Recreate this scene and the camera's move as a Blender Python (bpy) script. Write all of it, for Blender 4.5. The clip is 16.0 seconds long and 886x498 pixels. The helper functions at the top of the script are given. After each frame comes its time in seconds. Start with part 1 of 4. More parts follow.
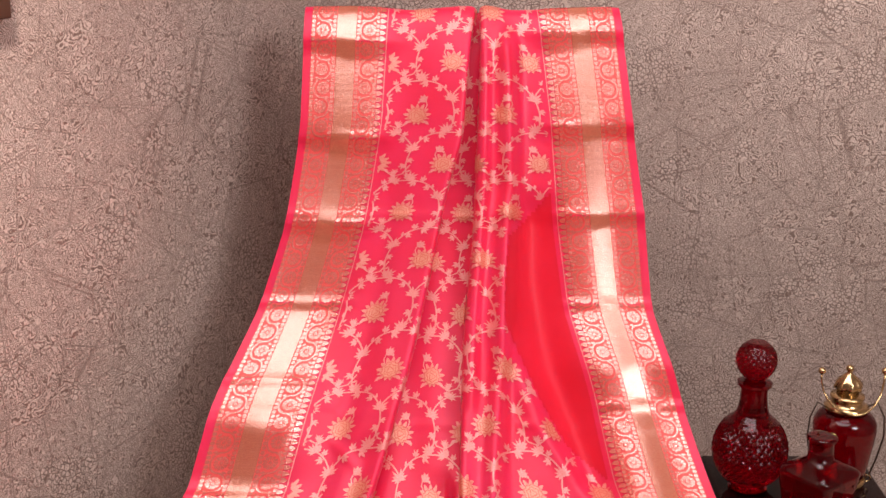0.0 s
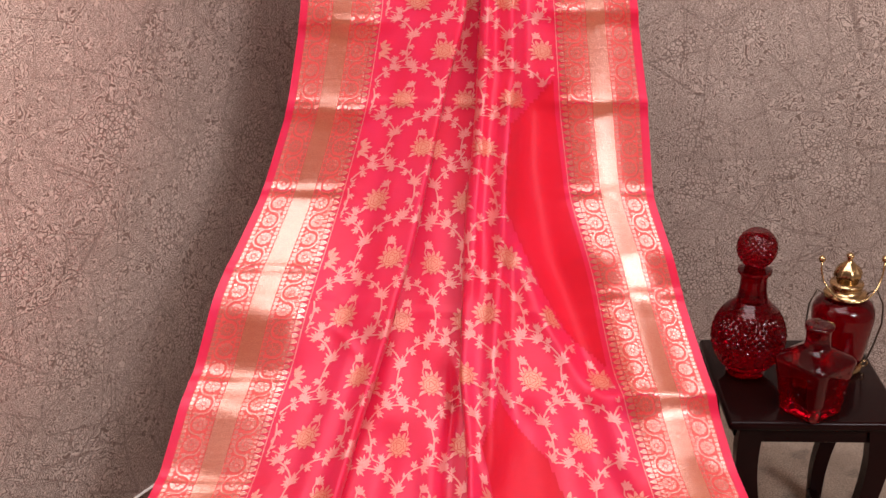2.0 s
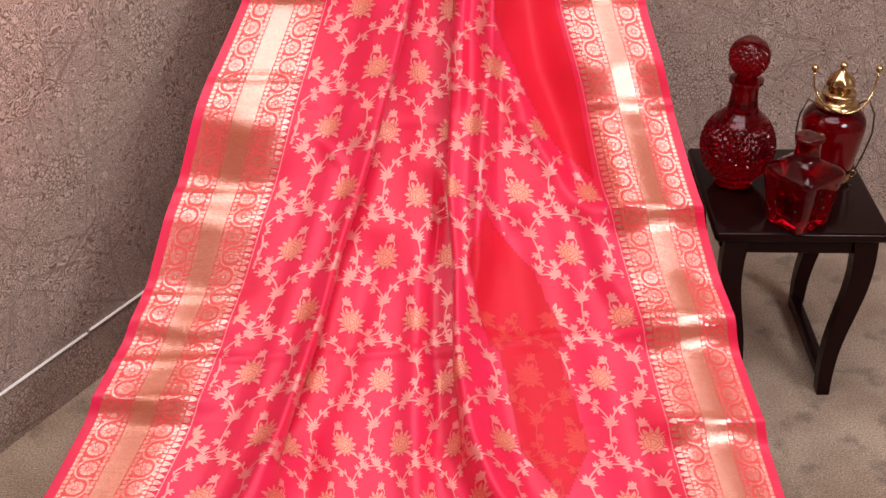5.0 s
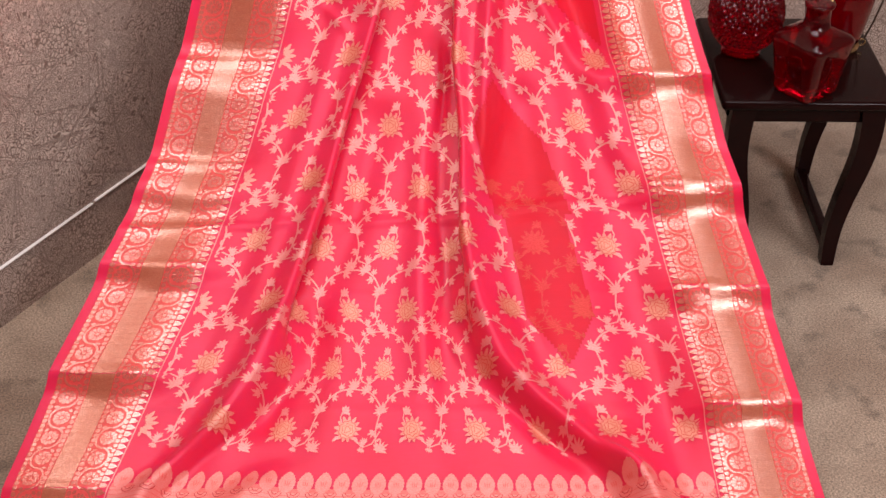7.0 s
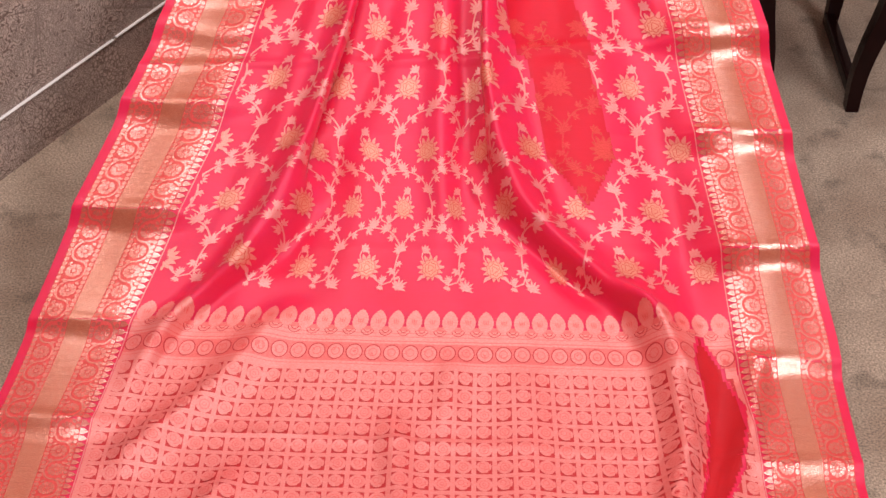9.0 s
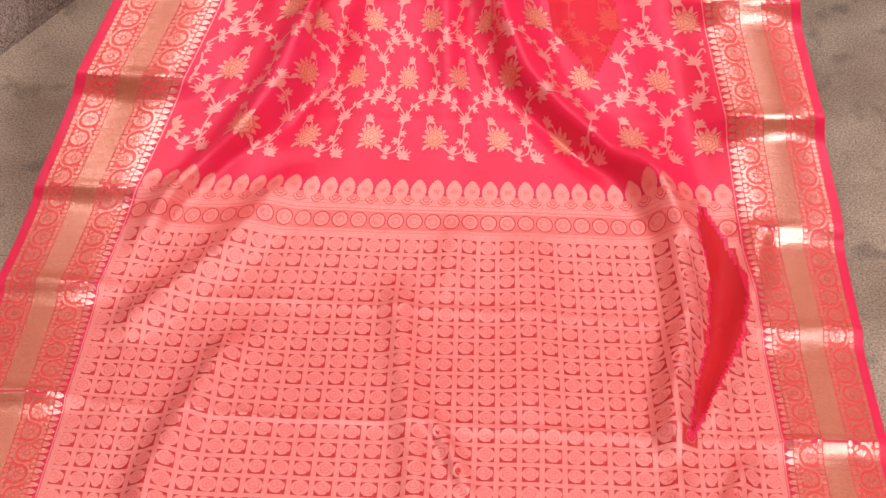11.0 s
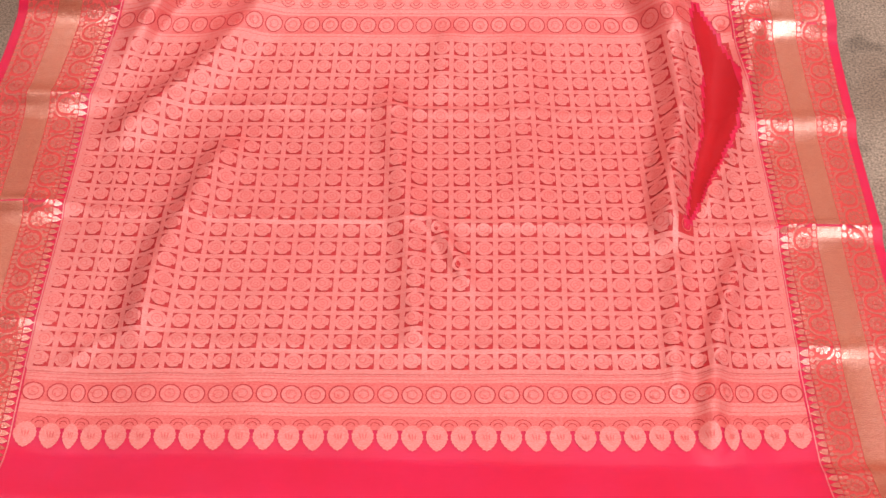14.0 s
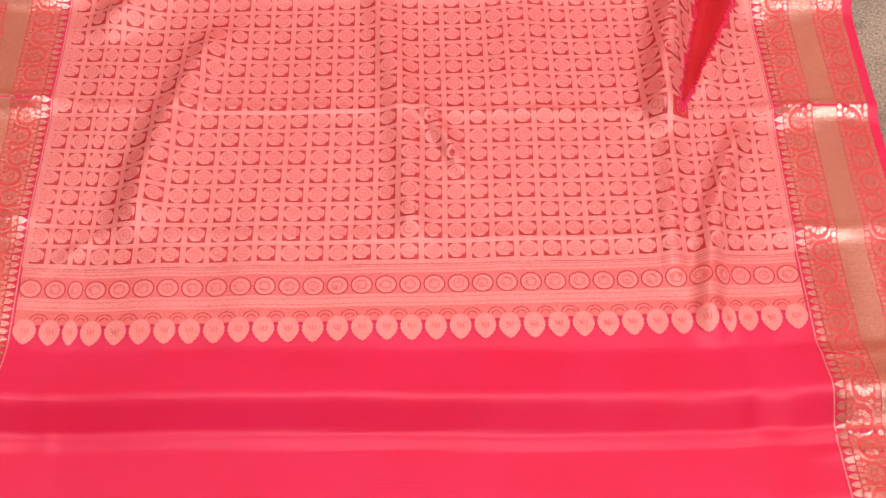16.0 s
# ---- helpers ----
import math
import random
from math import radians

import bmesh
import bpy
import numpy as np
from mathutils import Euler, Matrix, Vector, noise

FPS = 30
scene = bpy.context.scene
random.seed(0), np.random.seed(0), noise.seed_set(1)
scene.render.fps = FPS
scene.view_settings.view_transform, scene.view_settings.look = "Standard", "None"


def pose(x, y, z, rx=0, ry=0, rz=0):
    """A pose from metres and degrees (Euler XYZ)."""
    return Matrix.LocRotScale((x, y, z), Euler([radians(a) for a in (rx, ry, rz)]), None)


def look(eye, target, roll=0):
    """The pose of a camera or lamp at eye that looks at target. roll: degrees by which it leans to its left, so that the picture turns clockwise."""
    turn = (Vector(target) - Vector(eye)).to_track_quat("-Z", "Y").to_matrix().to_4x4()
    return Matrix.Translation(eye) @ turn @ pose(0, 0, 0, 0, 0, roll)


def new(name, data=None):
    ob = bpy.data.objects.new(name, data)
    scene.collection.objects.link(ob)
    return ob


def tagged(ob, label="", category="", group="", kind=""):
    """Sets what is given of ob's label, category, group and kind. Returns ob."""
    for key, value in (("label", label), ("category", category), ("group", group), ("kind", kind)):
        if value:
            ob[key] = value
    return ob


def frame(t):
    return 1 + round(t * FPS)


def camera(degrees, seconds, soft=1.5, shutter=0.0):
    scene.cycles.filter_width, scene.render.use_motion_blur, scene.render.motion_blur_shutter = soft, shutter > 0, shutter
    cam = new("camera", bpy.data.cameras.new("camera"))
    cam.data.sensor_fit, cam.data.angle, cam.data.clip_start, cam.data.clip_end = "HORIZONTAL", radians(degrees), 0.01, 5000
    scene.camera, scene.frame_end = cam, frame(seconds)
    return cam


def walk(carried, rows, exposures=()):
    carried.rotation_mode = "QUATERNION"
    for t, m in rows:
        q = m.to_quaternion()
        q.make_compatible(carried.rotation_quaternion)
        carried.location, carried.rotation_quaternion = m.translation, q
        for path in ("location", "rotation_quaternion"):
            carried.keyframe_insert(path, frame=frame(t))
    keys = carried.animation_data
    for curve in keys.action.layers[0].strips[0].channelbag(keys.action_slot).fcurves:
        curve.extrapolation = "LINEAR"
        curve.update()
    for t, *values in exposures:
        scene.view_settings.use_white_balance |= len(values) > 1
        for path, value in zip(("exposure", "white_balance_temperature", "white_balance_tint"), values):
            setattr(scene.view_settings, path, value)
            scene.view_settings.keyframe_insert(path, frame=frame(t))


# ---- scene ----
# camera: seconds, place, yaw, pitch, roll
cam = camera(36.18, 16.0)
ROWS = [
    (0.0, 0.0000, -0.0000, 1.3644, -0.000, -16.649, 0.301),
    (0.5, 0.0021, 0.0055, 1.3859, 0.066, -18.015, 0.383),
    (1.0, 0.0097, 0.0093, 1.3996, 0.257, -19.616, 0.336),
    (1.5, 0.0157, 0.0117, 1.4049, 0.436, -21.056, 0.294),
    (2.0, 0.0183, 0.0143, 1.4117, 0.551, -22.664, 0.213),
    (2.5, 0.0184, 0.0205, 1.4250, 0.609, -24.366, 0.128),
    (3.0, 0.0214, 0.0239, 1.4307, 0.718, -26.046, 0.099),
    (3.5, 0.0191, 0.0326, 1.4354, 0.594, -27.642, 0.265),
    (6.0, 0.0176, 0.0524, 1.4262, -0.388, -33.785, 0.611),
    (6.5, 0.0157, 0.0444, 1.4159, -0.281, -34.904, 0.545),
    (7.0, 0.0113, 0.0336, 1.4018, -0.150, -36.161, 0.577),
    (7.5, 0.0063, 0.0253, 1.3946, -0.002, -37.555, 0.722),
    (8.0, 0.0087, 0.0207, 1.3921, 0.407, -39.224, 0.741),
    (8.5, 0.0134, 0.0190, 1.3904, 0.789, -40.759, 0.699),
    (9.0, 0.0184, 0.0225, 1.3935, 1.116, -42.520, 0.600),
    (11.5, 0.0267, -0.0222, 1.3583, 1.617, -47.690, 0.492),
    (12.0, 0.0192, -0.0279, 1.3543, 1.162, -48.916, 0.890),
    (12.5, 0.0073, -0.0391, 1.3451, 0.515, -49.798, 1.288),
    (13.0, 0.0055, -0.0528, 1.3349, 0.366, -50.725, 1.077),
    (13.5, 0.0067, -0.0633, 1.3265, 0.351, -51.629, 0.590),
    (14.0, 0.0113, -0.0787, 1.3142, 0.447, -52.399, -0.189),
    (14.5, 0.0086, -0.0875, 1.3071, 0.164, -53.347, -0.476),
    (15.0, 0.0032, -0.0875, 1.3044, -0.239, -54.679, -0.585),
    (15.5, -0.0017, -0.0786, 1.3086, -0.582, -56.104, -0.510),
    (16.0, -0.0020, -0.0728, 1.3115, -0.668, -57.224, -0.547),
]
walk(cam, [(t, pose(x, y, z, 90 + pitch, 0, yaw) @ pose(0, 0, 0, 0, 0, roll)) for t, x, y, z, yaw, pitch, roll in ROWS])

# ---- light ----
scene.view_settings.exposure = 0.34
world = bpy.data.worlds.new("world")
scene.world = world
world.use_nodes = True
world.node_tree.nodes["Background"].inputs[0].default_value = (1.0, 0.9, 0.82, 1)
world.node_tree.nodes["Background"].inputs[1].default_value = 0.02


def area_lamp(name, eye, target, w, h, power, colour):
    data = bpy.data.lights.new(name, "AREA")
    data.shape, data.size, data.size_y, data.energy, data.color = "RECTANGLE", w, h, power, colour
    ob = new(name, data)
    ob.matrix_world = look(eye, target)
    return ob


area_lamp("ceiling_panel_light", (0.0, 1.05, 2.68), (0.0, 1.05, 0.0), 1.8, 1.6, 31, (1.0, 0.94, 0.97))
area_lamp("front_panel_light", (1.9, -0.3, 2.35), (-0.1, 1.7, 0.6), 1.1, 1.1, 44, (1.0, 0.94, 0.98))
# two unseen spots added only to brighten the upper walls
side_fill = bpy.data.lights.new("wall_fill_light", "SPOT")
side_fill.energy, side_fill.color, side_fill.spot_size, side_fill.spot_blend, side_fill.shadow_soft_size = 265, (1.0, 0.84, 0.77), radians(46), 1.0, 0.08
new("wall_fill_light", side_fill).matrix_world = look((-0.45, 0.75, 2.6), (-0.86, 1.45, 1.62))
back = bpy.data.lights.new("wall_fill_light", "SPOT")
back.energy, back.color, back.spot_size, back.spot_blend, back.shadow_soft_size = 95, (1.0, 0.90, 0.86), radians(62), 1.0, 0.08
new("wall_fill_light", back).matrix_world = look((1.25, 1.45, 2.6), (0.95, 2.58, 1.72))


# ---- materials ----
def material(name, colour, rough=0.5, metal=0.0):
    m = bpy.data.materials.new(name)
    m.use_nodes = True
    b = m.node_tree.nodes["Principled BSDF"]
    b.inputs["Base Color"].default_value = (*colour, 1)
    b.inputs["Roughness"].default_value = rough
    b.inputs["Metallic"].default_value = metal
    return m, m.node_tree, b


def node(tree, kind, **values):
    n = tree.nodes.new(kind)
    for key, value in values.items():
        n.inputs[key.replace("_", " ")].default_value = value
    return n


def ramp(tree, source, stops):
    n = tree.nodes.new("ShaderNodeValToRGB")
    while len(n.color_ramp.elements) < len(stops):
        n.color_ramp.elements.new(0.5)
    for e, (at, c) in zip(n.color_ramp.elements, stops):
        e.position, e.color = at, (*c, 1)
    tree.links.new(source, n.inputs[0])
    return n


def grey(v):
    return (v, v, v)


def math_node(tree, op, a, b):
    n = tree.nodes.new("ShaderNodeMath")
    n.operation = op
    for k, v in enumerate((a, b)):
        if isinstance(v, (int, float)):
            n.inputs[k].default_value = v
        else:
            tree.links.new(v, n.inputs[k])
    return n.outputs[0]


def mix(tree, fac, a, b, blend="MIX"):
    n = tree.nodes.new("ShaderNodeMix")
    n.data_type, n.blend_type = "RGBA", blend
    for slot, v in ((n.inputs[0], fac), (n.inputs[6], a), (n.inputs[7], b)):
        if isinstance(v, (int, float)):
            slot.default_value = v
        elif isinstance(v, tuple):
            slot.default_value = (*v, 1)
        else:
            tree.links.new(v, slot)
    return n.outputs[2]


def bump(tree, bsdf, height, strength, distance):
    n = node(tree, "ShaderNodeBump", Strength=strength, Distance=distance)
    tree.links.new(height, n.inputs["Height"])
    tree.links.new(n.outputs[0], bsdf.inputs["Normal"])


def coords(tree, scale=(1, 1, 1), turn=(0, 0, 0)):
    c = tree.nodes.new("ShaderNodeTexCoord")
    m = tree.nodes.new("ShaderNodeMapping")
    m.inputs["Scale"].default_value = scale
    m.inputs["Rotation"].default_value = turn
    tree.links.new(c.outputs["Object"], m.inputs[0])
    return m.outputs[0]


def silk(name, colour, other, sheen, gloss=0.25):
    m, tree, b = material(name, colour, 0.42)
    co = coords(tree)
    big = node(tree, "ShaderNodeTexNoise", Scale=9.0, Detail=3.0)
    fine = node(tree, "ShaderNodeTexNoise", Scale=900.0, Detail=2.0)
    slub = node(tree, "ShaderNodeTexNoise", Scale=40.0, Detail=4.0)
    tree.links.new(co, big.inputs["Vector"])
    tree.links.new(co, fine.inputs["Vector"])
    tree.links.new(coords(tree, (1, 14, 14)), slub.inputs["Vector"])
    c = mix(tree, ramp(tree, big.outputs[0], [(0.35, grey(0)), (0.7, grey(1))]).outputs[0], colour, other)
    c = mix(tree, 0.12, c, slub.outputs[0], "SOFT_LIGHT")
    tree.links.new(c, b.inputs["Base Color"])
    b.inputs["Sheen Weight"].default_value = sheen
    b.inputs["Sheen Roughness"].default_value = 0.4
    b.inputs["Sheen Tint"].default_value = (1.0, 0.36, 0.44, 1)
    b.inputs["Specular IOR Level"].default_value = gloss
    b.inputs["Subsurface Weight"].default_value = 0.35
    b.inputs["Subsurface Radius"].default_value = (1.0, 0.12, 0.12)
    b.inputs["Subsurface Scale"].default_value = 0.010
    b.inputs["Specular Tint"].default_value = (1.0, 0.62, 0.68, 1)
    h = math_node(tree, "ADD", math_node(tree, "MULTIPLY", fine.outputs[0], 0.4), slub.outputs[0])
    bump(tree, b, h, 0.12, 0.0015)
    return m


def zari(name, colour, other, rough, metal, crinkle=0.0, ior=1.5):
    m, tree, b = material(name, colour, rough, metal)
    b.inputs["IOR"].default_value = ior
    b.inputs["Specular Tint"].default_value = (1.0, 0.86, 0.76, 1)
    big = node(tree, "ShaderNodeTexNoise", Scale=14.0, Detail=3.0)
    fine = node(tree, "ShaderNodeTexNoise", Scale=330.0, Detail=2.0)
    tree.links.new(coords(tree), big.inputs["Vector"])
    tree.links.new(coords(tree, (1, 3, 3)), fine.inputs["Vector"])
    f = ramp(tree, big.outputs[0], [(0.35, grey(0)), (0.68, grey(1))]).outputs[0]
    c = mix(tree, f, colour, other)
    c = mix(tree, 0.6, c, ramp(tree, fine.outputs[0], [(0.3, grey(0.2)), (0.7, grey(0.85))]).outputs[0], "SOFT_LIGHT")
    tree.links.new(c, b.inputs["Base Color"])
    h = fine.outputs[0]
    if crinkle:
        fold = node(tree, "ShaderNodeTexNoise", Scale=30.0, Detail=4.0, Distortion=0.5)
        tree.links.new(coords(tree, (0.35, 4, 4)), fold.inputs["Vector"])
        h = math_node(tree, "ADD", h, math_node(tree, "MULTIPLY", fold.outputs[0], crinkle))
    bump(tree, b, h, 0.3, 0.0012)
    return m


SILK = silk("pink_silk", (0.93, 0.026, 0.108), (0.90, 0.020, 0.078), 0.30, 0.6)
# redder copy of the silk, holding the shade of the sunken gore and flap
SILK_SHADED = silk("shaded_silk", (0.84, 0.020, 0.050), (0.78, 0.017, 0.040), 0.1)
# deepest red: the end panel fold's shade, put into the colour
PALLU_SHADED = silk("deep_shaded_silk", (0.66, 0.024, 0.032), (0.58, 0.020, 0.026), 0.1)
ZARI_BODY = zari("pink_gold_thread", (0.96, 0.28, 0.28), (0.94, 0.24, 0.23), 0.42, 0.15, 0.0, 2.2)
ZARI_LOTUS = zari("lotus_thread", (0.95, 0.26, 0.22), (0.90, 0.22, 0.17), 0.42, 0.15, 0.0, 2.2)
ZARI_HEART = zari("lotus_heart_thread", (0.94, 0.34, 0.24), (0.90, 0.28, 0.18), 0.42, 0.15, 0.0, 2.2)
ZARI_LINE = zari("petal_line_thread", (0.86, 0.15, 0.11), (0.82, 0.12, 0.09), 0.45, 0.1)
# thread dimmed in colour to stand in for its lost sheen
ZARI_DULL = zari("dimmed_thread", (0.78, 0.050, 0.045), (0.80, 0.036, 0.05), 0.5, 0.1)
ZARI_BORDER = zari("gold_thread", (0.88, 0.18, 0.135), (0.84, 0.155, 0.11), 0.24, 0.15, 1.0, 3.3)
ZARI_BAND = zari("gold_band_thread", (0.74, 0.185, 0.10), (0.70, 0.16, 0.085), 0.24, 0.15, 1.0, 3.3)
ZARI_GROUND = zari("rose_ground_thread", (0.86, 0.090, 0.085), (0.82, 0.075, 0.070), 0.42, 0.1, 1.2, 1.6)
ZARI_PALLU = zari("rose_gold_thread", (0.96, 0.225, 0.205), (0.96, 0.25, 0.225), 0.46, 0.1, 0.0, 2.1)
PALLU_GROUND = zari("rose_end_ground", (0.76, 0.050, 0.058), (0.74, 0.042, 0.05), 0.45, 0.1)
RIM = zari("red_outline_thread", (0.72, 0.05, 0.06), (0.68, 0.04, 0.05), 0.5, 0.1)
END_BAND_GROUND = zari("rose_band_ground", (0.94, 0.165, 0.155), (0.92, 0.145, 0.135), 0.46, 0.1, 0.0, 1.8)


def wallpaper():
    m, tree, b = material("embossed_wallpaper", (0.3, 0.25, 0.22), 0.5)
    co = coords(tree, (1.35, 1.35, 1.35))

    def bent(scale, amount):
        n = node(tree, "ShaderNodeTexNoise", Scale=scale, Detail=2.0)
        tree.links.new(co, n.inputs["Vector"])
        v = tree.nodes.new("ShaderNodeVectorMath")
        v.operation = "MULTIPLY_ADD"
        tree.links.new(n.outputs["Color"], v.inputs[0])
        v.inputs[1].default_value = (amount, amount, amount)
        tree.links.new(co, v.inputs[2])
        return v.outputs[0]

    def waves(value, times, lo, hi):
        v = math_node(tree, "SINE", math_node(tree, "MULTIPLY", value, times), 0.0)
        v = math_node(tree, "MULTIPLY_ADD", v, 0.5)
        v.node.inputs[2].default_value = 0.5
        return ramp(tree, v, [(lo, grey(0)), (hi, grey(1))]).outputs[0]

    def cells(scale, vec, feature):
        n = node(tree, "ShaderNodeTexVoronoi", Scale=scale)
        n.feature = feature
        tree.links.new(vec, n.inputs["Vector"])
        return n

    soft, wild = bent(30.0, 0.012), bent(55.0, 0.022)
    curl = node(tree, "ShaderNodeTexNoise", Scale=48.0, Detail=1.5, Distortion=0.8)
    tree.links.new(co, curl.inputs["Vector"])
    curls = waves(curl.outputs[0], 84.0, 0.10, 0.5)
    rings = waves(cells(76.0, soft, "F1").outputs[0], 26.0, 0.10, 0.5)
    beads = ramp(tree, cells(95.0, soft, "DISTANCE_TO_EDGE").outputs[0], [(0.03, grey(0)), (0.14, grey(1))]).outputs[0]
    petals = waves(cells(21.0, wild, "F1").outputs[0], 66.0, 0.10, 0.5)
    scrolls = waves(cells(38.0, wild, "SMOOTH_F1").outputs[0], 60.0, 0.10, 0.5)
    patch = tree.nodes.new("ShaderNodeSeparateColor")
    tree.links.new(cells(11.0, bent(12.0, 0.06), "F1").outputs["Color"], patch.inputs[0])
    cut = lambda ch, a: ramp(tree, patch.outputs[ch], [(a, grey(0)), (a + 0.03, grey(1))]).outputs[0]
    relief = mix(tree, cut(0, 0.5), curls, rings)
    relief = mix(tree, cut(1, 0.66), relief, petals)
    relief = mix(tree, cut(2, 0.66), relief, scrolls)
    relief = mix(tree, cut(1, 0.86), relief, beads)
    # long ruled strokes, drawn double
    ruled = cells(5.5, co, "DISTANCE_TO_EDGE").outputs[0]
    strokes = ramp(tree, ruled, [(0.0, grey(1)), (0.008, grey(1)), (0.012, grey(0.4)), (0.016, grey(0.4)), (0.021, grey(1))]).outputs[0]
    ruled2 = cells(7.5, coords(tree, (1, 1, 1), (0.6, 0.4, 0.8)), "DISTANCE_TO_EDGE").outputs[0]
    strokes2 = ramp(tree, ruled2, [(0.003, grey(0.45)), (0.012, grey(1))]).outputs[0]
    relief = mix(tree, 1.0, mix(tree, 1.0, relief, strokes, "MULTIPLY"), strokes2, "MULTIPLY")
    grain = node(tree, "ShaderNodeTexNoise", Scale=230.0, Detail=3.0)
    cloud = node(tree, "ShaderNodeTexNoise", Scale=6.0, Detail=5.0)
    tree.links.new(co, grain.inputs["Vector"])
    tree.links.new(co, cloud.inputs["Vector"])
    dark = mix(tree, cloud.outputs[0], (0.155, 0.098, 0.076), (0.25, 0.172, 0.138))
    light = mix(tree, cloud.outputs[0], (0.53, 0.405, 0.338), (0.74, 0.595, 0.51))
    worn = math_node(tree, "MULTIPLY", relief, ramp(tree, grain.outputs[0], [(0.32, grey(0.35)), (0.58, grey(1))]).outputs[0])
    tree.links.new(mix(tree, worn, dark, light), b.inputs["Base Color"])
    bump(tree, b, math_node(tree, "ADD", relief, math_node(tree, "MULTIPLY", grain.outputs[0], 0.6)), 0.65, 0.0018)
    return m


def carpet():
    m, tree, b = material("grey_beige_carpet", (0.33, 0.27, 0.21), 0.95)
    co = coords(tree)
    pile = node(tree, "ShaderNodeTexNoise", Scale=330.0, Detail=4.0)
    cloud = node(tree, "ShaderNodeTexNoise", Scale=7.0, Detail=5.0)
    spot = node(tree, "ShaderNodeTexNoise", Scale=16.0, Detail=3.0)
    for n in (pile, cloud, spot):
        tree.links.new(co, n.inputs["Vector"])
    c = mix(tree, ramp(tree, cloud.outputs[0], [(0.35, grey(0)), (0.65, grey(1))]).outputs[0], (0.315, 0.225, 0.157), (0.475, 0.365, 0.268))
    c = mix(tree, ramp(tree, spot.outputs[0], [(0.57, grey(0)), (0.68, grey(0.6))]).outputs[0], c, (0.16, 0.12, 0.085))
    c = mix(tree, 0.7, c, ramp(tree, pile.outputs[0], [(0.32, grey(0.15)), (0.66, grey(0.85))]).outputs[0], "OVERLAY")
    tree.links.new(c, b.inputs["Base Color"])
    b.inputs["Sheen Weight"].default_value = 0.2
    bump(tree, b, pile.outputs[0], 0.6, 0.004)
    return m


def noisy(name, a, c2, scale, rough, metal=0.0, coat=0.0):
    m, tree, b = material(name, a, rough, metal)
    n = node(tree, "ShaderNodeTexNoise", Scale=scale, Detail=5.0)
    tree.links.new(coords(tree), n.inputs["Vector"])
    tree.links.new(mix(tree, n.outputs[0], a, c2), b.inputs["Base Color"])
    b.inputs["Specular IOR Level"].default_value = 0.12 if rough < 0.2 else 0.5
    r = ramp(tree, n.outputs[0], [(0.3, grey(rough * 0.8)), (0.7, grey(min(1, rough * 1.25)))])
    tree.links.new(r.outputs[0], b.inputs["Roughness"])
    b.inputs["Coat Weight"].default_value = coat
    b.inputs["Coat Roughness"].default_value = 0.08
    return m


WALLPAPER = wallpaper()
CARPET = carpet()
MAHOGANY = noisy("dark_mahogany", (0.018, 0.004, 0.0035), (0.009, 0.003, 0.003), 30, 0.13, 0, 0.0)
BRASS = noisy("brass", (0.80, 0.56, 0.28), (0.66, 0.44, 0.22), 60, 0.22, 1.0)
DARK_WIRE = noisy("dark_wire", (0.10, 0.07, 0.05), (0.16, 0.11, 0.08), 60, 0.4, 0.8)
WHITE_TRIM = noisy("white_trim", (0.93, 0.89, 0.86), (0.82, 0.77, 0.73), 40, 0.35)
PLASTER = noisy("plaster", (0.34, 0.29, 0.26), (0.30, 0.255, 0.23), 8, 0.8)
WOOD = noisy("brown_wood", (0.09, 0.04, 0.022), (0.05, 0.025, 0.014), 25, 0.45)
STEEL = noisy("painted_steel", (0.08, 0.08, 0.08), (0.05, 0.05, 0.05), 40, 0.4, 0.6)


def red_glass():
    m, tree, b = material("red_glass", (0.31, 0.0003, 0.005), 0.03)
    b.inputs["Transmission Weight"].default_value = 0.9
    b.inputs["IOR"].default_value = 1.44
    n = node(tree, "ShaderNodeTexNoise", Scale=35.0, Detail=2.0)
    tree.links.new(coords(tree), n.inputs["Vector"])
    bump(tree, b, n.outputs[0], 0.12, 0.002)
    return m


RED_GLASS = red_glass()


# ---- mesh helpers ----
def mesh_ob(name, verts, faces, mat, parent=None, smooth=True, label=""):
    me = bpy.data.meshes.new(name)
    me.from_pydata([tuple(map(float, v)) for v in verts], [], faces)
    me.materials.append(mat)
    if smooth:
        me.polygons.foreach_set("use_smooth", [True] * len(me.polygons))
    me.update()
    ob = new(name, me)
    ob.parent = parent
    if label:
        ob["label"] = label
    return ob


def part(name, bm, mat, parent=None, label="", smooth=True):
    me = bpy.data.meshes.new(name)
    bm.to_mesh(me)
    bm.free()
    me.materials.append(mat)
    if smooth:
        me.polygons.foreach_set("use_smooth", [True] * len(me.polygons))
    ob = new(name, me)
    ob.parent = parent
    if label:
        ob["label"] = label
    return ob


def empty(name, x, y, z):
    ob = new(name)
    ob.location = (x, y, z)
    ob.empty_display_size = 0.05
    return ob


def box(size, at, bevel=0.0, turn=0.0):
    bm = bmesh.new()
    bmesh.ops.create_cube(bm, size=1)
    bmesh.ops.scale(bm, vec=size, verts=bm.verts)
    if bevel:
        bmesh.ops.bevel(bm, geom=bm.edges[:], offset=bevel, segments=3, affect="EDGES", profile=0.5)
    bmesh.ops.rotate(bm, cent=(0, 0, 0), matrix=Matrix.Rotation(radians(turn), 3, "Z"), verts=bm.verts)
    bmesh.ops.translate(bm, vec=at, verts=bm.verts)
    return bm


